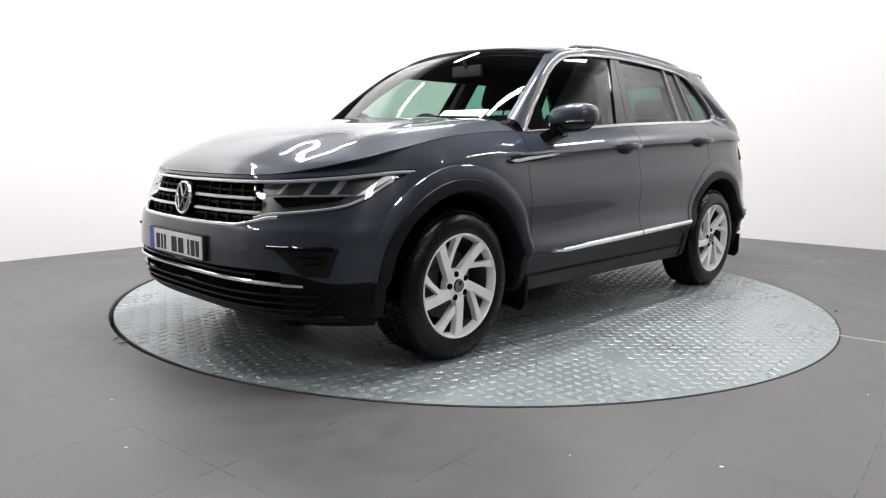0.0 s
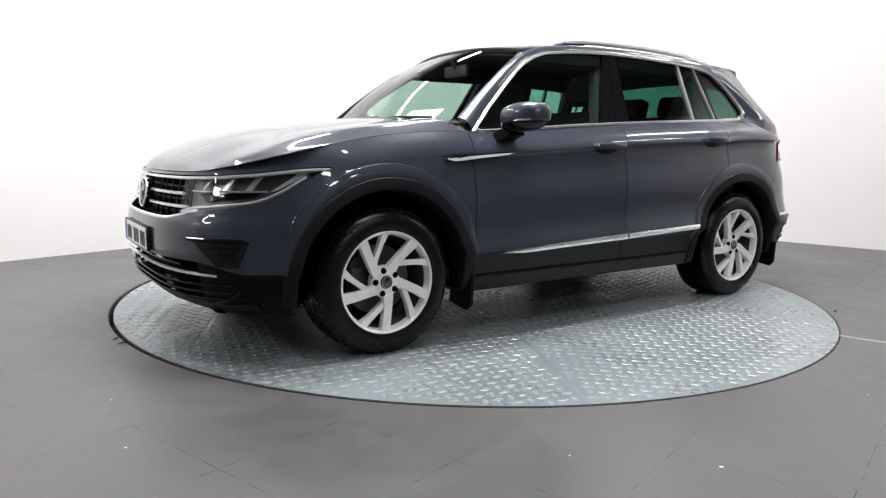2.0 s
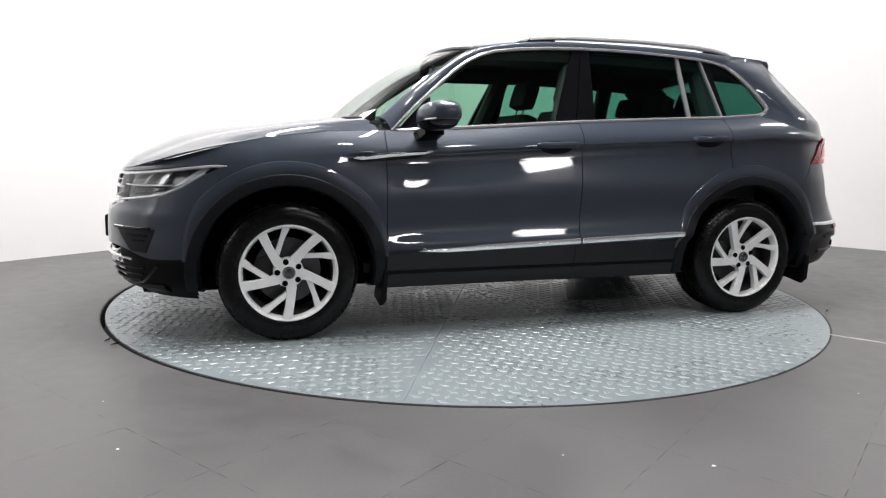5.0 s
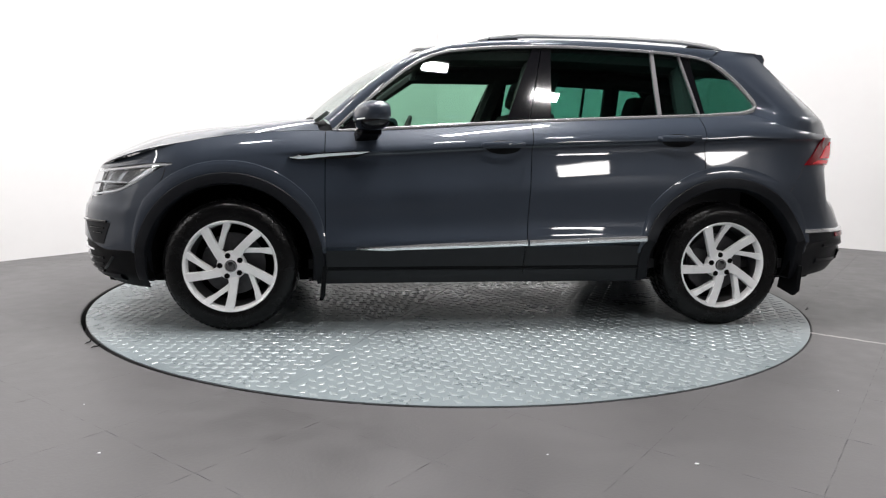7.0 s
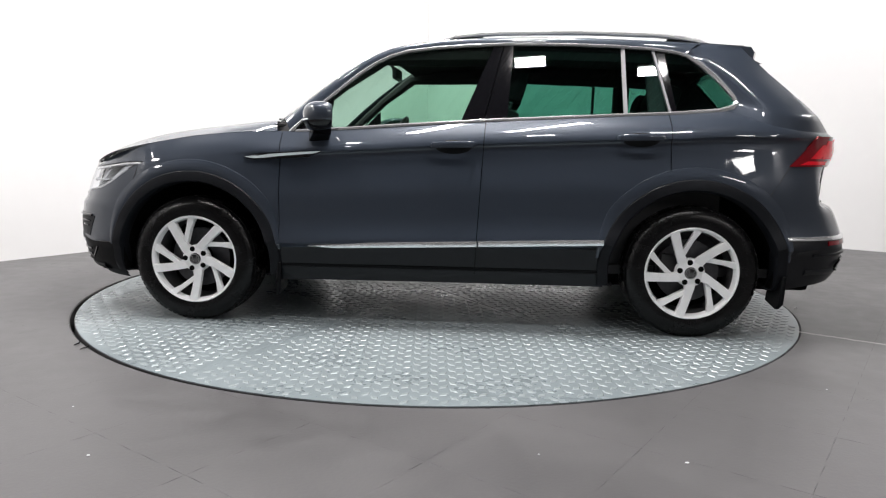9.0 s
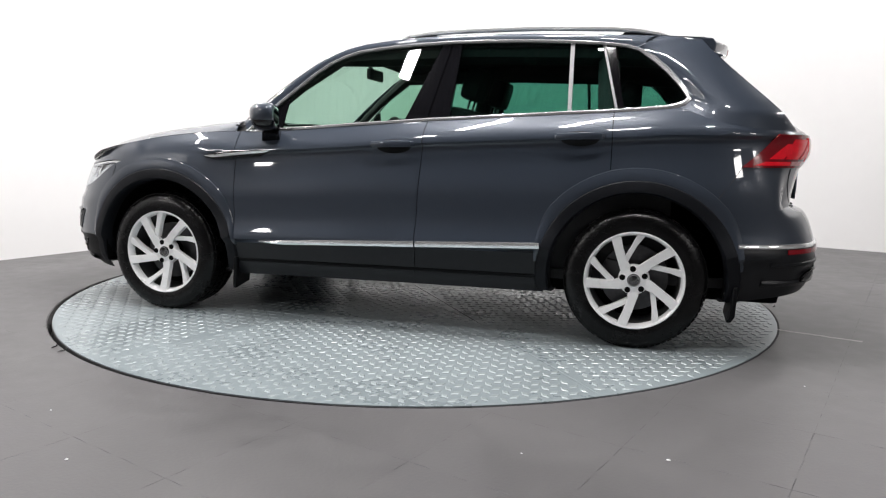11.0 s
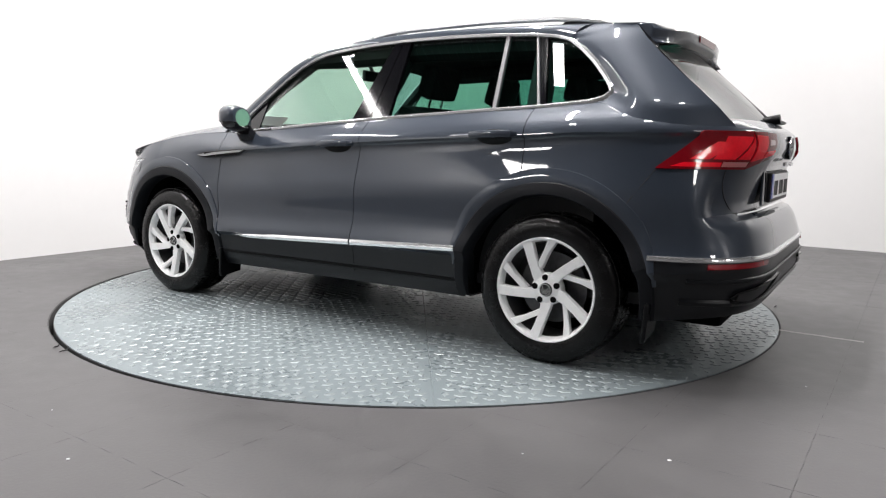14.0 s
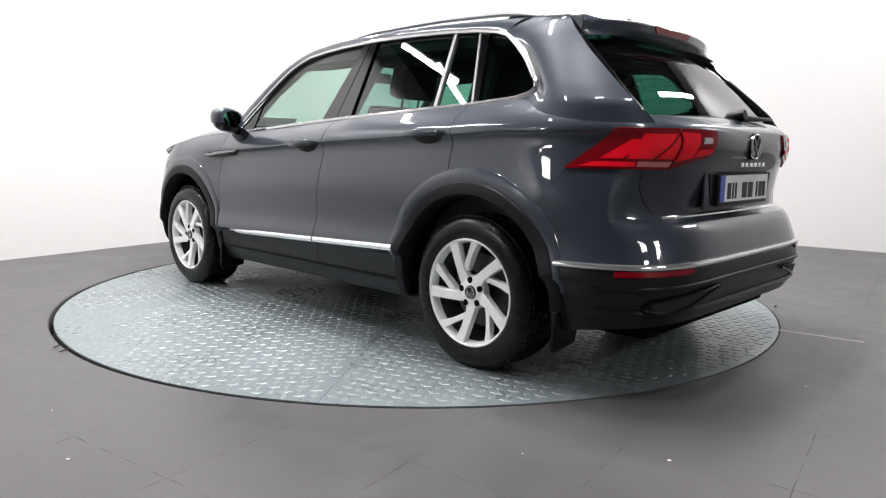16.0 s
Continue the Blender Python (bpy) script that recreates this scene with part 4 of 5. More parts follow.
def nose():
    cg = c_front_y(0.50)
    # grille
    rows = []
    for c in span(-1, cg, 16):
        y = surf(c, 0.7)[1]
        a, b = head_low(y) - 0.01, head_high(y) + 0.008
        rows.append([surf(c, a + (b - a) * t, -0.06) for t in span(0, 1, 4)])
    full = [[(x, -y, z) for x, y, z in r] for r in rows[::-1]] + rows[1:]
    gr = part("grille", grid(full), DARK, BODY_ROOT, "black grille with chrome bars", solid=0.006)
    for z, r in ((0.748, 0.0078), (0.692, 0.0078)):
        two("grille_bar", lambda: rod(c_front_y(0.085), cg + (0.02 if z < 0.7 else -0.01), z, r, -0.012, flat=1.2), BRIGHT, "chrome grille bar", gr)
    part("grille_bar", wide(cg + 0.01, lambda c: head_high(surf(c, 0.7)[1]) - 0.012, 0.0075, -0.004), BRIGHT, gr, "chrome grille bar")
    part("grille_bar", wide(c_front_y(0.60), lambda c: head_low(surf(c, 0.7)[1]) - 0.004, 0.008, -0.002), BRIGHT, gr, "chrome grille bar")
    for y in (0.16, 0.24, 0.32, 0.40, 0.47):
        c = c_front_y(y)
        two("grille_fin", lambda: prism([surf(c, head_low(y) + 0.004, -0.03), surf(c, head_high(y) - 0.01, -0.03), surf(c, head_high(y) - 0.01, -0.058), surf(c, head_low(y) + 0.004, -0.058)], (0, 0.007, 0)), BLACK, "", gr)
    for z in (0.667, 0.72, 0.775):
        part("grille_slat", wide(cg, z, 0.006, -0.04), BLACK, gr)
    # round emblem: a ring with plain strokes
    e = Matrix.Translation((2.207, 0, 0.728)) @ Matrix.Rotation(radians(-8), 4, "Y")
    bm = lathe([(0.0, 0.0), (0.066, 0.0), (0.074, 0.004), (0.074, -0.03), (0.0, -0.03)], 40, "z")
    for v in bm.verts:
        v.co = e @ Vector((v.co.z, v.co.y, v.co.x))
    bmesh.ops.recalc_face_normals(bm, faces=bm.faces[:])
    em = part("emblem", bm, GLOSSB, BODY_ROOT, "round chrome and black emblem")
    bm = bmesh.new()
    tube([e @ Vector((0.005, 0.069 * math.cos(a), 0.069 * math.sin(a))) for a in span(0, 2 * math.pi, 36)[:-1]], 0.006, 6, bm, up=(1, 0, 0), closed=True)
    for pts in (((-0.033, 0.055), (-0.004, 0.006), (0.004, 0.006), (0.033, 0.055)), ((-0.058, 0.022), (-0.028, -0.05), (0.0, -0.006), (0.028, -0.05), (0.058, 0.022))):
        tube([e @ Vector((0.004, y, z)) for y, z in pts], 0.0055, 6, bm, up=(1, 0, 0))
    part("emblem_strokes", bm, CHROME, em)
    # headlights
    ct = c_find(1.63, 0.86)
    c0 = cg - 0.005

    def lo(c, y):
        return head_low(y) + 0.004

    def hi(c, y):
        return max(head_high(y) - 0.006, head_low(y) + 0.012)
    houses = two("headlight", lambda: band(c0, ct, lambda c, y: lo(c, y) - 0.006, lambda c, y: hi(c, y) + 0.010, -0.055), HOUSING, "headlight with dark housing and clear lens", solid=0.003)
    for side, h in zip((1, -1), houses):
        def put(name, bm, m, label="", **kw):
            o = part(name, bm if side > 0 else flip(bm), m, h, label, **kw)
            return o
        o = put("lens", band(c0, ct, lo, hi, 0.002), LENS_CLEAR, "clear lens")
        o.visible_shadow = False
        put("light_bar", rod(c0, ct + 0.01, lambda c: head_high(surf(c, 0.7)[1]) - 0.012, 0.0078, -0.005), BRIGHT, "bright light bar")
        put("lower_blade", rod(c0, c_find(1.72, 0.83), lambda c: head_low(surf(c, 0.7)[1]) + 0.011, 0.0062, -0.006), BRIGHT)
        put("reflector_shelf", rod(c_front_y(0.53), c_find(1.88, 0.76), lambda c: 0.762 + 0.03 * max(0, surf(c, 0.7)[1] - 0.6), 0.0045, -0.02), CHROME)
        for y0, y1 in ((0.575, 0.588), (0.672, 0.690), (0.752, 0.772)):
            ca, cb = c_front_y(y0), c_front_y(y1)
            sh = 0.035
            put("reflector", quad((ca, 0.766), (cb, 0.768), (cb + sh, 0.815 + (y0 - .55) * .1), (ca + sh, 0.813 + (y0 - .55) * .1), -0.03), REFLECT, "silver reflector", solid=0.004)
        put("projector", quad((c_front_y(0.60), 0.715), (c_front_y(0.78), 0.745), (c_front_y(0.80), 0.762), (c_front_y(0.55), 0.752), -0.045), GLOSSB, solid=0.004)
        put("outer_blade", quad((c_find(1.86, .8), 0.765), (c_find(1.83, .8), 0.775), (c_find(1.70, .84), 0.852), (c_find(1.75, .84), 0.85), -0.02), REFLECT, "silver reflector", solid=0.003)
    # number plate with bars for its characters
    pl = part("number_plate", box(2.244, 2.258, -0.262, 0.262, 0.470, 0.583, bevel=0.003), INK, BODY_ROOT, "white number plate in a black holder")
    part("plate_face", box(2.254, 2.2605, -0.255, 0.255, 0.478, 0.577), PLATE, pl, "white plate face")
    part("country_band", box(2.256, 2.2615, -0.255, -0.212, 0.478, 0.577), BLUE, pl, "blue band")
    for y0, w in ((-0.185, 0.035), (-0.135, 0.016), (-0.105, 0.016), (-0.03, 0.05), (0.035, 0.05), (0.125, 0.016), (0.155, 0.035), (0.20, 0.03)):
        part("character_bar", box(2.256, 2.262, y0, y0 + w, 0.488, 0.556), INK, pl)
    # lower intake: dark back, slats, chrome blade, lip
    rows = []
    for c in span(-1, c_front_y(0.74), 18):
        y = surf(c, 0.4)[1]
        rows.append([surf(c, z, -0.07) for z in span(0.27, 0.475, 3)])
    full = [[(x, -y, z) for x, y, z in r] for r in rows[::-1]] + rows[1:]
    ik = part("lower_intake", grid(full), DARK, BODY_ROOT, "black lower air intake", solid=0.006)
    for z, y in ((0.305, 0.72), (0.335, 0.74), (0.368, 0.75), (0.445, 0.50)):
        part("slat", wide(c_front_y(y), z, 0.009, -0.025 if z > 0.4 else -0.004, flat=1.6), GLOSSB, ik)
    part("chrome_blade", wide(c_front_y(0.70), lambda c: 0.408 + 0.012 * math.cos((c + 1) * 3), 0.0085, 0.0, flat=1.0), CHROME, ik, "chrome blade")
    two("intake_side", lambda: rod(c_front_y(0.66), c_front_y(0.80), lambda c: 0.285 + 0.10 * ((c - c_front_y(0.66)) / (c_front_y(0.80) - c_front_y(0.66))) ** 2, 0.008, 0.0), GLOSSB, "", ik)
    rows = []
    for c in span(-1, c_front_y(0.80), 26):
        row = [surf(c, 0.29, -0.01), surf(c, 0.275, 0.018), surf(c, 0.262, 0.022), surf(c, 0.252, 0.01), surf(c, 0.245, -0.12)]
        rows.append(row)
    full = [[(x, -y, z) for x, y, z in r] for r in rows[::-1]] + rows[1:]
    part("front_lip", grid(full), ARCH, BODY_ROOT, "dark grey front lip", solid=0.004)
    # fog recess; the dark panel stands for shaded body paint
    fr = two("fog_recess", lambda: quad((c_front_y(0.70), 0.452), (c_front_y(0.772), 0.448), (c_front_y(0.80), 0.560), (c_front_y(0.60), 0.560), 0.003, n=14, m=8), ARCH, "bumper recess, darkened for its shade", solid=0.004)
    for side, h in zip((1, -1), fr):
        for z, a, b in ((0.563, 0.575, 0.785), (0.530, 0.68, 0.775), (0.505, 0.71, 0.765)):
            bm = rod(c_front_y(a), c_front_y(b), z, 0.0075 if z > 0.55 else 0.005, 0.006)
            part("recess_blade", bm if side > 0 else flip(bm), GLOSSB, h)
        bm = rod(c_front_y(0.580), c_front_y(0.66), 0.566, 0.0042, 0.008)
        part("recess_tip", bm if side > 0 else flip(bm), SATIN, h, "satin silver blade")
    # sensors and seams
    two("bumper_seam", lambda: rod(c_find(1.66, 0.8), c_find(1.74, 0.62), lambda c: 0.845 - 0.25 * abs(c - c_find(1.66, 0.8)) / abs(c_find(1.74, 0.62) - c_find(1.66, 0.8)), 0.0022, 0.002), INK)
    two("bumper_seam", lambda: rod(c_front_y(0.82), c_find(1.76, 0.42), 0.422, 0.0022, 0.003), INK)


nose()


def flanks():
    for a, b in ((0.69, SEAMS["b"] + 0.005), (SEAMS["b"] - 0.005, -0.878)):
        def strip(a=a, b=b):
            rows = []
            for x in span(a, b, 24):
                z = 0.4395 + (0.69 - x) * 0.0372
                w = 0.016 if x < 0.55 else 0.004 + 0.012 * (0.69 - x) / 0.14
                c = c_x(x)
                y = surf(c, z)[1]
                rows.append([(x, y - 0.004, z - w), (x, y + 0.010, z - w * 0.9), (x, y + 0.016, z - w * 0.1), (x, y + 0.013, z), (x, y + 0.015, z + w * 0.2), (x, y + 0.010, z + w * 0.85), (x, y - 0.006, z + w)])
            return grid(rows)
        two("side_strip", strip, CHROME, "chrome strip along the door", smooth=20)
    # sill step under the strip
    for z0, n in ((0.345, 24),):
        two("sill_ridge", lambda: rod(c_x(0.84), c_x(-0.86), lambda c: 0.325 + 0.012 * c, 0.010, 0.002), BLACK)
    # badge blade on the wing
    def blade(g, o):
        pts = []
        for x, z in ((1.035, 0.910), (0.985, 0.898 - g), (0.70, 0.915 - g), (0.612, 0.945), (0.70, 0.945 + g), (0.96, 0.926 + g)):
            x = 0.83 + (x - 0.83) * (1 + g * 6)
            p = surf(c_x(x), z)
            pts.append((x, p[1] + o, z))
        return prism(pts, (0, -0.02, 0))
    bl = two("wing_badge", lambda: blade(0.003, 0.020), GLOSSB, "silver wing badge with dark edge", bevel=0.003)
    for side, h in zip((1, -1), bl):
        bm = blade(-0.004, 0.0235)
        part("badge_inlay", bm if side > 0 else flip(bm), BRIGHT, h)
        bm = prism([(0.865, surf(c_x(0.865), 0.93)[1] + 0.0245, 0.900), (0.858, surf(c_x(0.85), 0.93)[1] + 0.0245, 0.900), (0.852, surf(c_x(0.85), 0.93)[1] + 0.0245, 0.945), (0.859, surf(c_x(0.85), 0.93)[1] + 0.0245, 0.945)], (0, -0.004, 0))
        part("badge_gap", bm if side > 0 else flip(bm), INK, h)
    # door handles over scoops; black stands for the shade in the painted hollow
    for x, z in ((-0.085, 0.985), (-1.05, 1.035)):
        def scoop(x=x, z=z):
            rows = []
            for a in span(0, 360, 28):
                row = []
                for r in (0.15, 0.6, 1.0):
                    xx, zz = x + 0.095 * r * math.cos(radians(a)), z - 0.008 + 0.036 * r * math.sin(radians(a))
                    row.append((xx, surf(c_x(xx), zz)[1] + (0.010 if r < 0.5 else 0.009 if r < 1 else 0.003), zz))
                rows.append(row)
            return grid(rows)
        sc = two("handle_scoop", scoop, BLACK, "scoop behind the handle, blackened for its shade")
        for side, h in zip((1, -1), sc):
            y = surf(c_x(x), z)[1]
            path = [(x + 0.118, y - 0.004, z), (x + 0.105, y + 0.030, z + 0.001), (x + 0.05, y + 0.046, z + 0.003), (x, y + 0.050, z + 0.005), (x - 0.05, y + 0.047, z + 0.006), (x - 0.105, y + 0.032, z + 0.006), (x - 0.118, y - 0.004, z + 0.006)]
            bm = tube(path, [0.012, 0.016, 0.017, 0.017, 0.017, 0.016, 0.012], 10, flat=0.55)
            part("door_handle", bm if side > 0 else flip(bm), PAINT, h, "body coloured pull handle")
    # mud flaps
    for x, z0 in ((0.878, 0.155), (-1.785, 0.165)):
        def flap(x=x, z0=z0):
            y = 0.905
            return prism([(x + 0.01, y - 0.17, z0 + 0.02), (x + 0.01, y - 0.02, z0), (x - 0.005, y, z0 + 0.03), (x - 0.012, y, 0.34), (x - 0.012, y - 0.17, 0.34)], (-0.022, 0, 0))
        two("mud_flap", flap, BLACK, "black rubber mud flap", bevel=0.005)
    # mirrors
    def ell(bm, cx, cy, cz, rx, ry, rz, e=2.6, z0=-1.0, z1=1.0):
        rows = []
        for v in span(-90, 90, 14):
            row = []
            for a in span(0, 360, 28):
                cv, sv = math.cos(radians(v)), math.sin(radians(v))
                ca, sa = math.cos(radians(a)), math.sin(radians(a))
                q = lambda t: math.copysign(abs(t) ** (2 / e), t)
                zz = max(z0, min(z1, q(sv)))
                x = cx + rx * q(cv) * q(ca)
                if x < cx - rx * 0.72:
                    x = cx - rx * 0.72
                row.append((x - 0.40 * (q(cv) * q(sa)) * rx, cy + ry * q(cv) * q(sa), cz + rz * zz + 0.012 * q(cv) * q(sa)))
            rows.append(row)
        return grid(rows)
    mi = two("door_mirror", lambda: ell(None, 0.606, 0.972, 1.126, 0.088, 0.110, 0.070, 2.6, -0.45), PAINT, "grey door mirror with black underside")
    for side, h in zip((1, -1), mi):
        def put(name, bm, m, label=""):
            part(name, bm if side > 0 else flip(bm), m, h, label)
        put("lower_shell", ell(None, 0.608, 0.968, 1.120, 0.085, 0.104, 0.070, 2.6, -1.0, -0.3), GLOSSB, "black mirror underside")
        put("signal_strip", tube([(0.685 - 0.35 * (y - 0.9) ** 2 - max(0, y - 1.01) * 0.8, y, 1.094 + 0.1 * (y - 0.9)) for y in span(0.89, 1.055, 10)], 0.005, 6), CHROME)
        put("mirror_foot", prism([(0.66, 0.90, 1.085), (0.56, 0.90, 1.085), (0.60, 0.81, 1.035), (0.71, 0.82, 1.03)], (0, 0.015, -0.05)), GLOSSB, "black mirror foot")
        bm = bmesh.new()
        bm.faces.new([bm.verts.new((0.5410 - 0.0215 * math.cos(a), 0.972 + 0.070 * math.cos(a), 1.128 + 0.048 * math.sin(a))) for a in span(0, 2 * math.pi, 24)[:-1]])
        put("mirror_glass", bm, MIRROR, "mirror glass")
    # the far mirror is folded in
    hinge = Vector((0.62, -0.875, 0))
    mi[1].matrix_basis = Matrix.Translation(hinge) @ Matrix.Rotation(radians(-62), 4, "Z") @ Matrix.Translation(-hinge)
    # triangular sail panel ahead of the front window
    two("sail_panel", lambda: prism([gp(0.78, 1.055, -0.006), gp(0.60, 1.065, -0.006), gp(0.585, 1.235, -0.006), gp(0.61, 1.22, -0.006)], (0, -0.01, 0)), GLOSSB, "black mirror base panel")
    # roof rails
    def rail():
        path = [(0.01, 0.505, 1.576), (-0.07, 0.512, 1.592), (-0.17, 0.517, 1.604), (-0.30, 0.52, 1.611)] + [(x, 0.52, 1.611 + 0.004 * math.sin((x + 0.3) / -0.85 * math.pi) - 0.010 * max(0, (-0.8 - x) / 0.4)) for x in span(-0.40, -1.18, 10)] + [(-1.30, 0.517, 1.588), (-1.40, 0.512, 1.570), (-1.46, 0.508, 1.552)]
        return tube(path, [0.007] + [0.0155] * (len(path) - 2) + [0.007], 8, flat=1.3)
    ra = two("roof_rail", rail, BRIGHT, "satin silver roof rail")
    for side, h in zip((1, -1), ra):
        for x0, x1, zz in ((-0.03, -0.22, 1.60), (-1.20, -1.42, 1.58)):
            bm = prism([(x0, 0.512, 1.560), (x1, 0.512, 1.560), (x1 * 0.98 - 0.0, 0.512, zz + (0.012 if x0 > -0.1 else 0)), (x0 - 0.03, 0.512, zz)], (0, 0.016, 0))
            part("rail_foot", bm if side > 0 else flip(bm), BLACK, h, "black rail foot")


flanks()


def rear_end():
    ctip, cm, cb, ci = c_find(-1.80, 0.90, True), c_find(-1.97, 0.95, True), c_rear_y(0.655), c_rear_y(0.45)
    z0, z1 = 0.903, 1.060

    def hi(c, y):
        return z0 + 0.004 + (z1 - z0 - 0.004) * min(1, (c - ctip) / (cm - ctip)) ** 0.95

    outer = two("tail_light", lambda: band(ctip, cb - 0.002, lambda c, y: z0, hi, 0.006, 30), RED_DARK, "red tail light with pale strip", solid=0.01)
    inner = two("tailgate_light", lambda: quad((cb + 0.003, z0), (ci - 0.02, 0.955), (ci, z1 - 0.004), (cb + 0.003, z1), 0.006, 14), RED_DARK, "red tail light on the tailgate", solid=0.01)
    for side, h, g in zip((1, -1), outer, inner):
        def put(name, bm, m, to, label=""):
            part(name, bm if side > 0 else flip(bm), m, to, label, solid=0.004)
        w = cb - ctip
        put("pale_strip", quad((ctip + 0.66 * w, z0 + 0.010), (cb - 0.006, z0 + 0.010), (cb - 0.006, z0 + 0.030), (ctip + 0.66 * w, z0 + 0.030), 0.0125), STRIP, h, "pale strip")
        put("red_strip", quad((ctip + 0.12 * w, z0 + 0.010), (ctip + 0.64 * w, z0 + 0.010), (ctip + 0.64 * w, z0 + 0.028), (ctip + 0.24 * w, z0 + 0.028), 0.0125), RED, h, "bright red strip")
        put("red_blade", quad((ctip + 0.30 * w, z0 + 0.040), (ctip + 0.50 * w, z0 + 0.040), (ctip + 0.74 * w, z1 - 0.045), (ctip + 0.56 * w, z1 - 0.045), 0.0125), RED, h, "bright red blade")
        put("red_blade", quad((ctip + 0.54 * w, z0 + 0.040), (ctip + 0.78 * w, z0 + 0.040), (ctip + 0.97 * w, z1 - 0.022), (ctip + 0.66 * w, z1 - 0.022), 0.0125), RED, h, "bright red blade")
        put("red_blade", quad((ctip + 0.82 * w, z0 + 0.040), (cb - 0.006, z0 + 0.040), (cb - 0.006, z1 - 0.012), (ctip + 0.98 * w, z1 - 0.03), 0.0125), RED, h, "bright red blade")
        v = ci - cb
        put("red_blade", quad((cb + 0.05 * v, z0 + 0.03), (cb + 0.42 * v, z0 + 0.045), (cb + 0.50 * v, z1 - 0.018), (cb + 0.05 * v, z1 - 0.014), 0.0125), RED, g, "bright red blade")
        put("red_blade", quad((cb + 0.46 * v, z0 + 0.045), (cb + 0.86 * v, z0 + 0.062), (cb + 0.88 * v, z0 + 0.082), (cb + 0.50 * v, z0 + 0.075), 0.0125), RED, g, "bright red blade")
        put("reversing_lamp", quad((cb + 0.58 * v, z0 + 0.100), (cb + 0.80 * v, z0 + 0.103), (cb + 0.81 * v, z1 - 0.034), (cb + 0.60 * v, z1 - 0.032), 0.0125), PALE, g, "clear reversing lamp")
    # chrome line round the bumper, reflectors, lower trim
    rows = []
    for c in span(c_find(-1.80, 0.535, True), 2, 40):
        z = 0.538 + 0.008 * max(0, c - 1.3)
        rows.append([surf(c, z - 0.011, -0.002), surf(c, z - 0.009, 0.012), surf(c, z, 0.015), surf(c, z + 0.009, 0.012), surf(c, z + 0.011, -0.002)])
    full = rows + [[(x, -y, z) for x, y, z in r] for r in rows[::-1][1:]]
    part("bumper_chrome", grid(full), CHROME, BODY_ROOT, "chrome line round the rear bumper")
    two("bumper_reflector", lambda: quad((c_rear_y(0.80), 0.503), (c_rear_y(0.46), 0.508), (c_rear_y(0.46), 0.528), (c_rear_y(0.80), 0.524), 0.008), RED_DARK, "red reflector", solid=0.006)
    part("bumper_step", wide(c_find(-1.95, 0.44, True), lambda c: 0.452 + 0.02 * (c - 1.4), 0.010, 0.006, flat=0.7, end=2), SILL, BODY_ROOT)
    for z in (0.40,):
        two("exhaust_trim", lambda: tube([surf(c_rear_y(y), z + dz, 0.012) for y, dz in ((0.72, -0.018), (0.69, 0.004), (0.58, 0.020), (0.40, 0.034), (0.24, 0.044), (0.22, 0.038), (0.34, 0.012), (0.46, -0.020), (0.56, -0.040), (0.67, -0.042), (0.71, -0.034))], 0.0065, 6, closed=True), GLOSSB, "gloss dark exhaust surround")
        two("exhaust_panel", lambda: quad((c_rear_y(0.69), z - 0.034), (c_rear_y(0.50), z - 0.030), (c_rear_y(0.30), z + 0.034), (c_rear_y(0.68), z + 0.002), 0.007), CABIN, "", solid=0.004)
    rows = []
    for c in span(c_find(-1.9, 0.3, True), 2, 24):
        rows.append([surf(c, 0.372, 0.004), surf(c, 0.36, 0.012), surf(c, 0.345, 0.004), surf(c, 0.33, -0.05)])
    full = rows + [[(x, -y, z) for x, y, z in r] for r in rows[::-1][1:]]
    part("rear_skirt", grid(full), SILL, BODY_ROOT, solid=0.004)
    # tailgate: plate recess, plate, lip, emblem
    xr, xp = -2.186, -2.128
    rc = part("plate_recess", box(xp - 0.008, xp + 0.004, -0.36, 0.36, 0.735, 0.902, bevel=0.006), PAINT, BODY_ROOT, "recess for the rear plate")
    part("recess_shade", prism([(xp - 0.0085, -0.335, 0.885), (xp - 0.0085, 0.335, 0.885), (xp - 0.0085, 0.30, 0.755), (xp - 0.0085, -0.30, 0.755)], (-0.003, 0, 0)), BLACK, rc)
    pl = part("number_plate", box(xp - 0.026, xp - 0.008, -0.268, 0.268, 0.748, 0.880, bevel=0.003), INK, BODY_ROOT, "white number plate in a black holder")
    part("plate_face", box(xp - 0.0285, xp - 0.022, -0.257, 0.257, 0.765, 0.876), PLATE, pl, "white plate face")
    part("country_band", box(xp - 0.030, xp - 0.023, 0.214, 0.257, 0.765, 0.876), BLUE, pl, "blue band")
    for y0, w in ((0.15, 0.035), (0.12, 0.016), (0.09, 0.016), (-0.02, 0.05), (-0.085, 0.05), (-0.14, 0.016), (-0.19, 0.035), (-0.23, 0.03)):
        part("character_bar", box(xp - 0.0305, xp - 0.024, y0, y0 + w, 0.777, 0.845), INK, pl)
    part("tailgate_lip", tube([(surf(c_rear_y(abs(y)), 0.715, 0.008)[0], y, 0.714) for y in span(-0.60, 0.60, 24)], 0.008, 6), CHROME, BODY_ROOT, "bright lip under the tailgate")
    two("tailgate_seam", lambda: rod(c_rear_y(0.735), c_rear_y(0.60), lambda c: 0.90 - 0.19 * min(1, (c - c_rear_y(0.735)) / (c_rear_y(0.60) - c_rear_y(0.735))) ** 0.5, 0.0025, 0.002), INK)
    two("bumper_seam", lambda: tube([surf(c_find(x, z, True), z, 0.002) for x, z in ((-1.80, 0.90), (-1.76, 0.84), (-1.71, 0.77), (-1.68, 0.72))], 0.002, 5), INK)
    e = Matrix.Translation((xr - 0.002, 0, 0.998)) @ Matrix.Rotation(radians(180), 4, "Z")
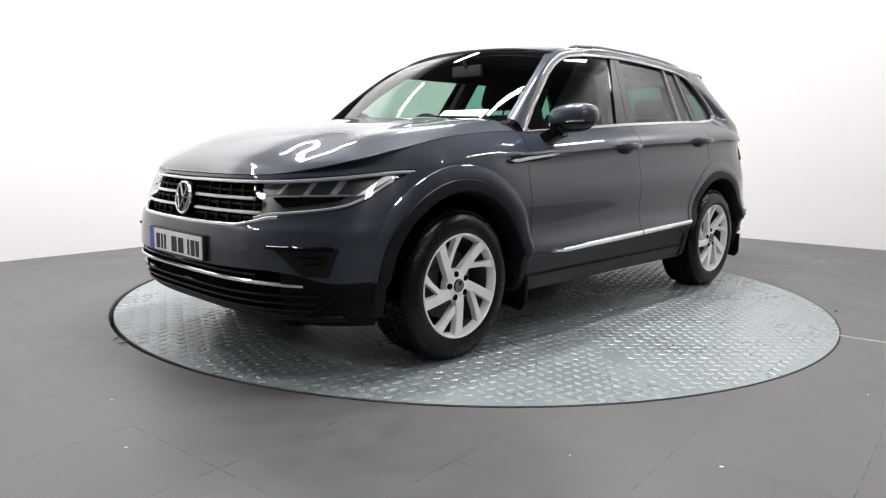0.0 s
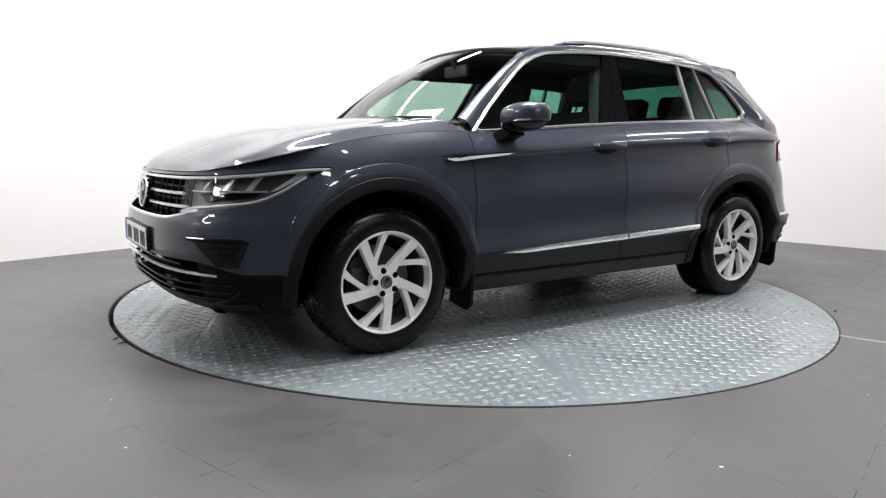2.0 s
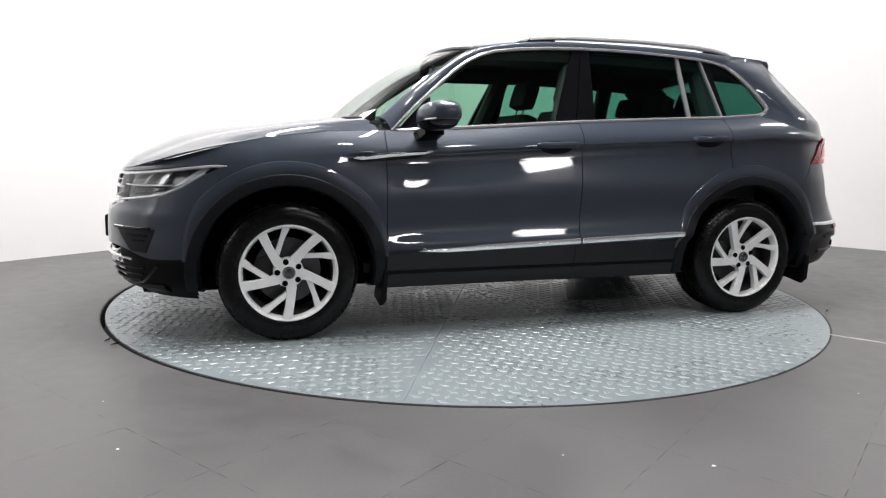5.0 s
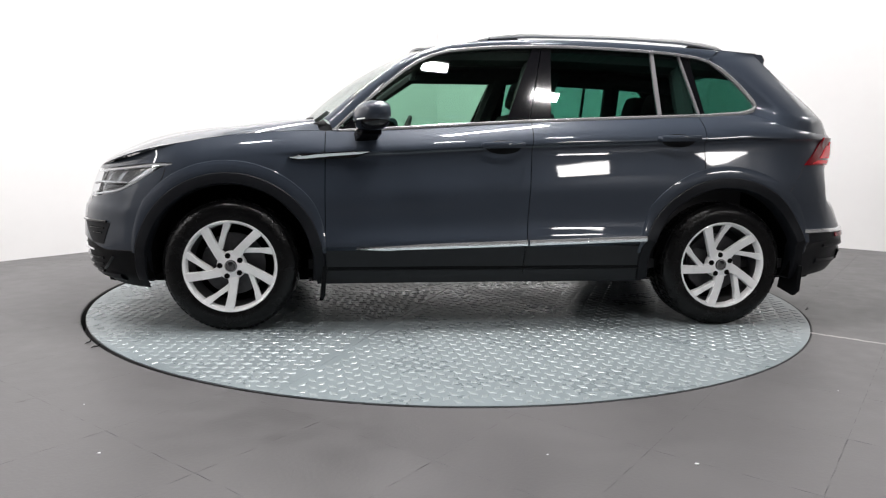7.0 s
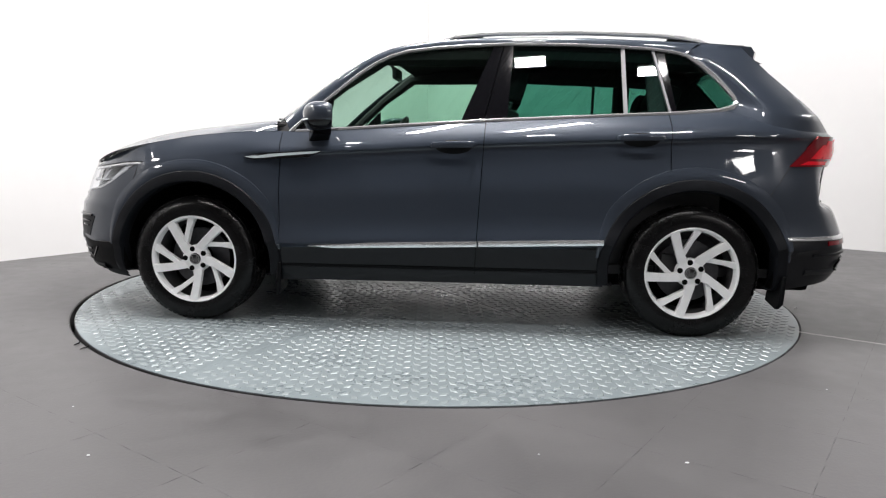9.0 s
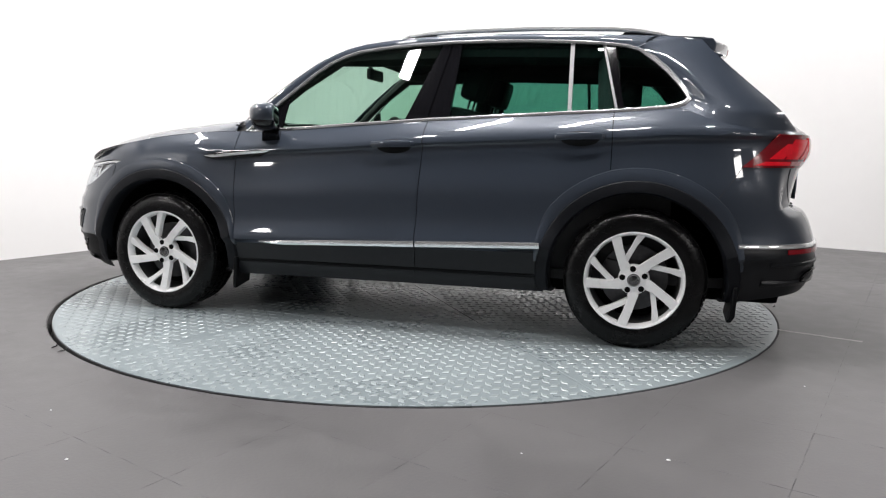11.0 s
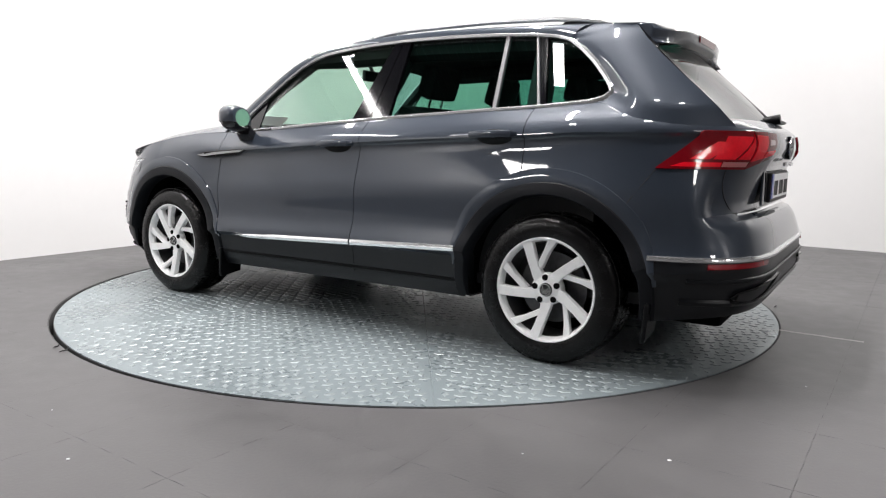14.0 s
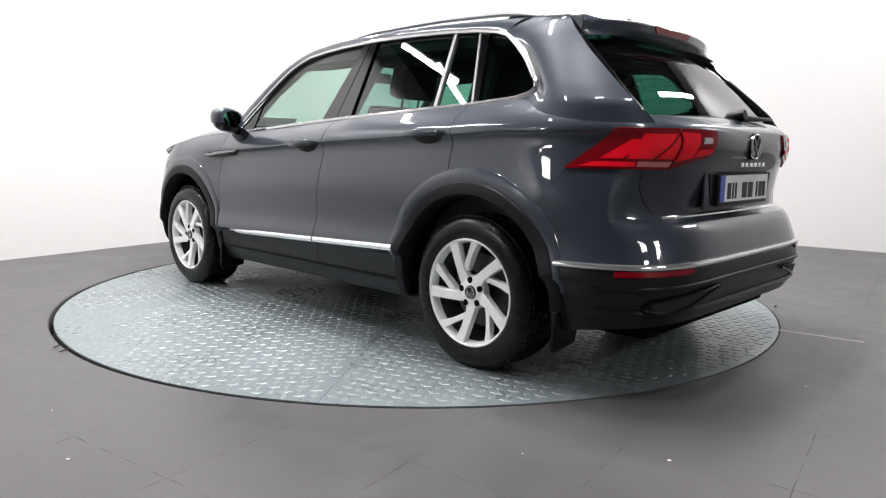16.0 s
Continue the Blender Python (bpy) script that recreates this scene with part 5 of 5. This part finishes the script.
    bm = lathe([(0.0, 0.0), (0.050, 0.0), (0.056, 0.004), (0.056, -0.02), (0.0, -0.02)], 36, "z")
    for v in bm.verts:
        v.co = e @ Vector((v.co.z, v.co.y, v.co.x))
    bmesh.ops.recalc_face_normals(bm, faces=bm.faces[:])
    em = part("emblem", bm, GLOSSB, BODY_ROOT, "round chrome and black emblem")
    bm = bmesh.new()
    tube([e @ Vector((0.004, 0.052 * math.cos(a), 0.052 * math.sin(a))) for a in span(0, 2 * math.pi, 36)[:-1]], 0.005, 6, bm, up=(1, 0, 0), closed=True)
    for pts in (((-0.025, 0.041), (-0.003, 0.005), (0.003, 0.005), (0.025, 0.041)), ((-0.044, 0.016), (-0.021, -0.038), (0.0, -0.005), (0.021, -0.038), (0.044, 0.016))):
        tube([e @ Vector((0.003, y, z)) for y, z in pts], 0.0045, 6, bm, up=(1, 0, 0))
    part("emblem_strokes", bm, CHROME, em)
    for i in range(6):
        part("lettering_bar", box(xr - 0.006, xr + 0.006, 0.118 - i * 0.046, 0.146 - i * 0.046, 0.912, 0.930, bevel=0.002), CHROME, BODY_ROOT, "small chrome bar")
    # rear wiper and high brake light
    wp = part("rear_wiper", tube([(-2.105, -0.02, 1.125), (-2.118, -0.15, 1.122), (-2.105, -0.38, 1.13)], [0.016, 0.012, 0.007], 8), BLACK, BODY_ROOT, "black rear wiper")
    part("wiper_pivot", tube([(-2.06, 0.0, 1.12), (-2.135, 0.0, 1.135)], 0.024, 12, up=(0, 1, 0)), BLACK, wp)
    part("high_brake_light", prism([(-1.756, -0.17, 1.526), (-1.756, 0.17, 1.526), (-1.752, 0.15, 1.497), (-1.752, -0.15, 1.497)], (-0.022, 0, 0)), RED_DARK, BODY_ROOT, "dark red high brake light")
    bm = prism([(-1.44, 0, 1.57), (-1.56, 0, 1.565), (-1.56, 0, 1.60), (-1.545, 0, 1.605)], (0, 0.02, 0))
    part("roof_antenna", bm, GLOSSB, BODY_ROOT, bevel=0.005)
    two("front_wiper", lambda: tube([(1.02, 0.05, 1.112), (0.98, 0.35, 1.125), (0.93, 0.62, 1.120)], [0.009, 0.008, 0.005], 6), BLACK, "black wiper")


rear_end()


def cabin():
    part("underbody", box(-2.05, 2.05, -0.62, 0.62, 0.215, 0.30, bevel=0.03), DARK, BODY_ROOT)
    part("cabin_floor", box(-2.0, 0.95, -0.78, 0.78, 0.31, 0.36), CABIN, BODY_ROOT)
    for x in AXLES:
        part("axle", tube([(x, -0.7, 0.32), (x, 0.7, 0.32)], 0.05, 10), DARK, BODY_ROOT)
    part("exhaust_silencer", tube([(-1.75, -0.45, 0.30), (-1.75, 0.35, 0.30)], 0.09, 14), RIM_STEEL, BODY_ROOT)
    # door cards below the glass
    def card():
        return grid([[(x, belt_y(z_top(x)) - 0.035 + 0.01, z) for z in (0.36, 0.6, 0.9, z_top(x) - 0.012)] for x in span(0.82, -1.5, 20)])
    two("door_card", card, CABIN, "dark door lining", solid=0.02)
    rows = []
    for y in span(-0.76, 0.76, 20):
        k = 0.02 * math.cos(y * 4)
        rows.append([(1.0 - 0.15 * y * y, y, 1.085), (0.82, y, 1.088 + k * 0.4), (0.62, y, 1.06 + k), (0.52, y, 0.98), (0.55, y, 0.80), (0.62, y, 0.45)])
    part("dashboard", grid(rows), CABIN, BODY_ROOT, "dark plastic dashboard", solid=0.01)
    part("centre_console", box(-0.5, 0.6, -0.12, 0.12, 0.36, 0.68, bevel=0.03), CABIN, BODY_ROOT)
    sw = part("steering_wheel", tube([Vector((0.40 - 0.06 * math.sin(a), -0.37 + 0.185 * math.cos(a), 1.0 + 0.175 * math.sin(a))) for a in span(0, 2 * math.pi, 32)[:-1]], 0.015, 8, closed=True, up=(1, 0, 0)), CABIN, BODY_ROOT, "black steering wheel")
    part("wheel_boss", box(0.40, 0.44, -0.46, -0.28, 0.95, 1.05, bevel=0.015), CABIN, sw)
    sh = part("price_sheet", prism([(0.93, 0.30, 1.108), (0.93, 0.62, 1.108), (0.855, 0.62, 1.165), (0.855, 0.30, 1.165)], (-0.002, 0, -0.002)), PAPER, BODY_ROOT, "white printed sheet behind the windscreen")
    for k, (y0, y1) in enumerate(((0.33, 0.59), (0.33, 0.55), (0.52, 0.59))):
        t = 0.75 - k * 0.22
        part("print_bar", prism([(0.932 - 0.075 * t, y0, 1.111 + 0.057 * t), (0.932 - 0.075 * t, y1, 1.111 + 0.057 * t), (0.932 - 0.075 * (t + 0.1), y1, 1.111 + 0.057 * (t + 0.1)), (0.932 - 0.075 * (t + 0.1), y0, 1.111 + 0.057 * (t + 0.1))], (-0.001, 0, -0.001)), PAPER_INK, sh)
    mr = part("inner_mirror", box(0.335, 0.365, -0.12, 0.12, 1.40, 1.47, bevel=0.012), CABIN, BODY_ROOT, "black inner mirror")
    part("mirror_stem", tube([(0.36, 0, 1.45), (0.40, 0, 1.515)], 0.012, 8, up=(0, 1, 0)), CABIN, mr)

    def seat(x, y, w, tall=True):
        s = part("seat", box(x - 0.25, x + 0.27, y - w / 2, y + w / 2, 0.50, 0.66, bevel=0.05), FABRIC, BODY_ROOT, "dark fabric seat")
        lean = Matrix.Translation((x - 0.22, y, 0.62)) @ Matrix.Rotation(radians(-17), 4, "Y")
        part("backrest", box(-0.07, 0.07, -w / 2, w / 2, 0.0, 0.60, m=lean, bevel=0.05), FABRIC, s)
        heads = [0.0] if tall else [-0.38, 0.0, 0.38]
        for dy in heads:
            top = lean @ Matrix.Translation((0.0, dy, 0.60))
            part("headrest", box(-0.05, 0.06, -0.14 if tall else -0.12, 0.14 if tall else 0.12, 0.05 if tall else 0.0, 0.24 if tall else 0.15, m=top, bevel=0.045), FABRIC, s)
            bm = bmesh.new()
            for sy in (-0.06, 0.06):
                tube([top @ Vector((0, sy, -0.02)), top @ Vector((0, sy, 0.08))], 0.007, 6, bm, up=(1, 0, 0))
            part("headrest_post", bm, CHROME, s)
    seat(0.02, 0.37, 0.52)
    seat(0.02, -0.37, 0.52)
    seat(-0.86, 0.0, 1.24, False)
    part("parcel_shelf", box(-1.95, -1.18, -0.66, 0.66, 1.02, 1.04), FABRIC, BODY_ROOT, "dark load cover")
    # grab of the inner pillars
    for side in (1, -1):
        for p in (((0.82, 0.72, 1.07), (0.55, 0.655, 1.30), (0.33, 0.60, 1.46), (0.12, 0.565, 1.475), (-0.5, 0.545, 1.485), (-1.2, 0.55, 1.465), (-1.6, 0.56, 1.44)),):
            bm = tube(p, [0.024, 0.028, 0.04, 0.055, 0.058, 0.06, 0.06], 8)
            part("pillar_lining", bm if side > 0 else flip(bm), LINER, BODY_ROOT)
        for x0, x1 in ((-0.17, -0.31), (-1.18, -1.16)):
            bm = tube([gp(x0, 1.08, -0.085), gp(x1, 1.50, -0.085)], 0.058, 8, up=(0, 1, 0))
            part("pillar_lining", bm if side > 0 else flip(bm), LINER, BODY_ROOT)
        rows = []
        for a, b in zip(D_IN, D_OUT):
            a, b = Vector(a), Vector(b)
            rows.append([(a.x - 0.02, a.y - 0.05, a.z), tuple((a + b) / 2 + Vector((0, -0.03, 0))), (b.x + 0.03, b.y - 0.05, b.z)])
        bm = grid(rows)
        part("rear_pillar_lining", bm if side > 0 else flip(bm), LINER, BODY_ROOT, solid=0.01)


cabin()
# ---- floor tiles, last of the structure ----
def floor_tiles():
    ground = bpy.data.objects["floor"]
    p, x0, y0 = 0.508, 2.44, -4.075
    inv = ROOM.inverted()
    mid = inv @ Vector((-0.011, 0, 0))
    r = 2.268
    g = 0.0003
    rng = random.Random(8)

    def outline():
        """A tile's edge with a slight interlocking wave."""
        pts = []
        for k in range(4):
            a = (k * 90)
            for i in range(10):
                t = -0.5 + i / 10
                w = 0.0016 * math.sin(i * 2.4)
                x, y = t * (p - 2 * g), -(p / 2 - g) + w
                ca, sa = math.cos(radians(a)), math.sin(radians(a))
                pts.append((x * ca - y * sa, x * sa + y * ca))
        return pts
    bm = bmesh.new()
    ring = outline()
    top = [bm.verts.new((x, y, 0)) for x, y in ring]
    low = [bm.verts.new((x * 1.001, y * 1.001, -0.004)) for x, y in ring]
    bm.faces.new(top)
    for i in range(len(top)):
        j = (i + 1) % len(top)
        bm.faces.new((top[i], low[i], low[j], top[j]))
    whole = finish(bm)
    whole.materials.append(FLOOR)
    spots = []
    for i in range(-5, 19):
        for j in range(-19, 9):
            cx, cy = x0 + (i + 0.5) * p, y0 + (j + 0.5) * p
            if not (-0.3 < cx < LX and -LY < cy < 0.3):
                continue
            spots.append((math.hypot(cx - mid.x, cy - mid.y), cx, cy))
    spots.sort()
    rest = bmesh.new()
    made = 0
    for d, cx, cy in spots:
        if d < r - p * 0.75:
            continue
        near = math.hypot(max(0, abs(cx - mid.x) - p / 2), max(0, abs(cy - mid.y) - p / 2))
        if near < r:
            # a cut tile at the rim of the pit
            bm = bmesh.new()
            n = 14
            pts = {}
            h = p / 2 - g
            for a in range(n + 1):
                for b in range(n + 1):
                    u, v = -h + 2 * h * a / n, -h + 2 * h * b / n
                    dx, dy = cx + u - mid.x, cy + v - mid.y
                    q = math.hypot(dx, dy)
                    if q < r:
                        if q < r - 0.07:
                            pts[a, b] = None
                            continue
                        u, v = mid.x + dx * r / q - cx, mid.y + dy * r / q - cy
                        u, v = max(-h, min(h, u)), max(-h, min(h, v))
                    pts[a, b] = bm.verts.new((u, v, 0))
            for a in range(n):
                for b in range(n):
                    vs = [pts[k] for k in ((a, b), (a + 1, b), (a + 1, b + 1), (a, b + 1))]
                    if None not in vs:
                        bm.faces.new(vs)
            if not bm.faces:
                bm.free()
                continue
            bmesh.ops.dissolve_degenerate(bm, edges=bm.edges[:], dist=0.0005)
            ob = part("tile", bm, FLOOR, ground)
        elif made < 290:
            ob = part("tile", whole, FLOOR, ground)
        else:
            vs = [rest.verts.new((cx + x, cy + y, 0)) for x, y in ((-p / 2 + g, -p / 2 + g), (p / 2 - g, -p / 2 + g), (p / 2 - g, p / 2 - g), (-p / 2 + g, p / 2 - g))]
            rest.faces.new(vs)
            continue
        made += 1
        ob.matrix_basis = ROOM @ Matrix.Translation((cx, cy, rng.uniform(-0.0001, 0.0001))) @ Matrix.Rotation(rng.uniform(-0.001, 0.001), 4, "Z")
    far = part("far_tiles", rest, FLOOR, ground)
    far.matrix_basis = ROOM
    tagged(far, kind="stuff")
    # pale scuff along one joint and specks of grit
    rows = []
    for i in range(25):
        x = 5.64 + i * 0.017
        w = 0.013 + 0.008 * noise.noise((i * 0.9, 0, 0))
        y = -4.085 + 0.012 * noise.noise((i * 0.35, 3, 0))
        rows.append([(x, y - w, 0.0012), (x, y + w, 0.0012)])
    sc = part("scuff", grid(rows), SCUFF, ground, "pale scuff on the floor")
    sc.matrix_basis = ROOM
    for x, y, a in ((2.235, -0.50, 20), (-1.752, -1.515, 60), (-1.69, -1.58, 40)):
        pts = [(x + 0.016 * i * math.cos(radians(a + 9 * i)), y + 0.016 * i * math.sin(radians(a + 9 * i)), 0.004 + 0.003 * (i % 2)) for i in range(5)]
        part("rubber_scrap", tube(pts, [0.002, 0.004, 0.003, 0.004, 0.002], 5), RUBBER, ground, "black scrap of rubber")
    for x, y, s in ((0.7906, -2.7097, 0.006), (-1.09, -2.71, 0.005), (0.33, -2.66, 0.003), (-1.35, -2.3, 0.003), (1.62, -2.0, 0.003)):
        bm = bmesh.new()
        bmesh.ops.create_icosphere(bm, subdivisions=1, radius=s)
        for v in bm.verts:
            v.co = Vector((v.co.x * 1.3, v.co.y, v.co.z * 0.4)) + Vector((x, y, s * 0.35))
        part("speck", bm, PAPER, ground, "white speck of grit")


floor_tiles()
# ---- what turns ----
def motions():
    for ob in (TABLE, CAR):
        walk(ob, [(t, pose(0, 0, 0, 0, 0, a)) for t, a in TURN])


# the car's own parts stand off the table's axis
for child in CAR.children:
    child.matrix_basis = Matrix.Translation(OFF) @ child.matrix_basis

motions()
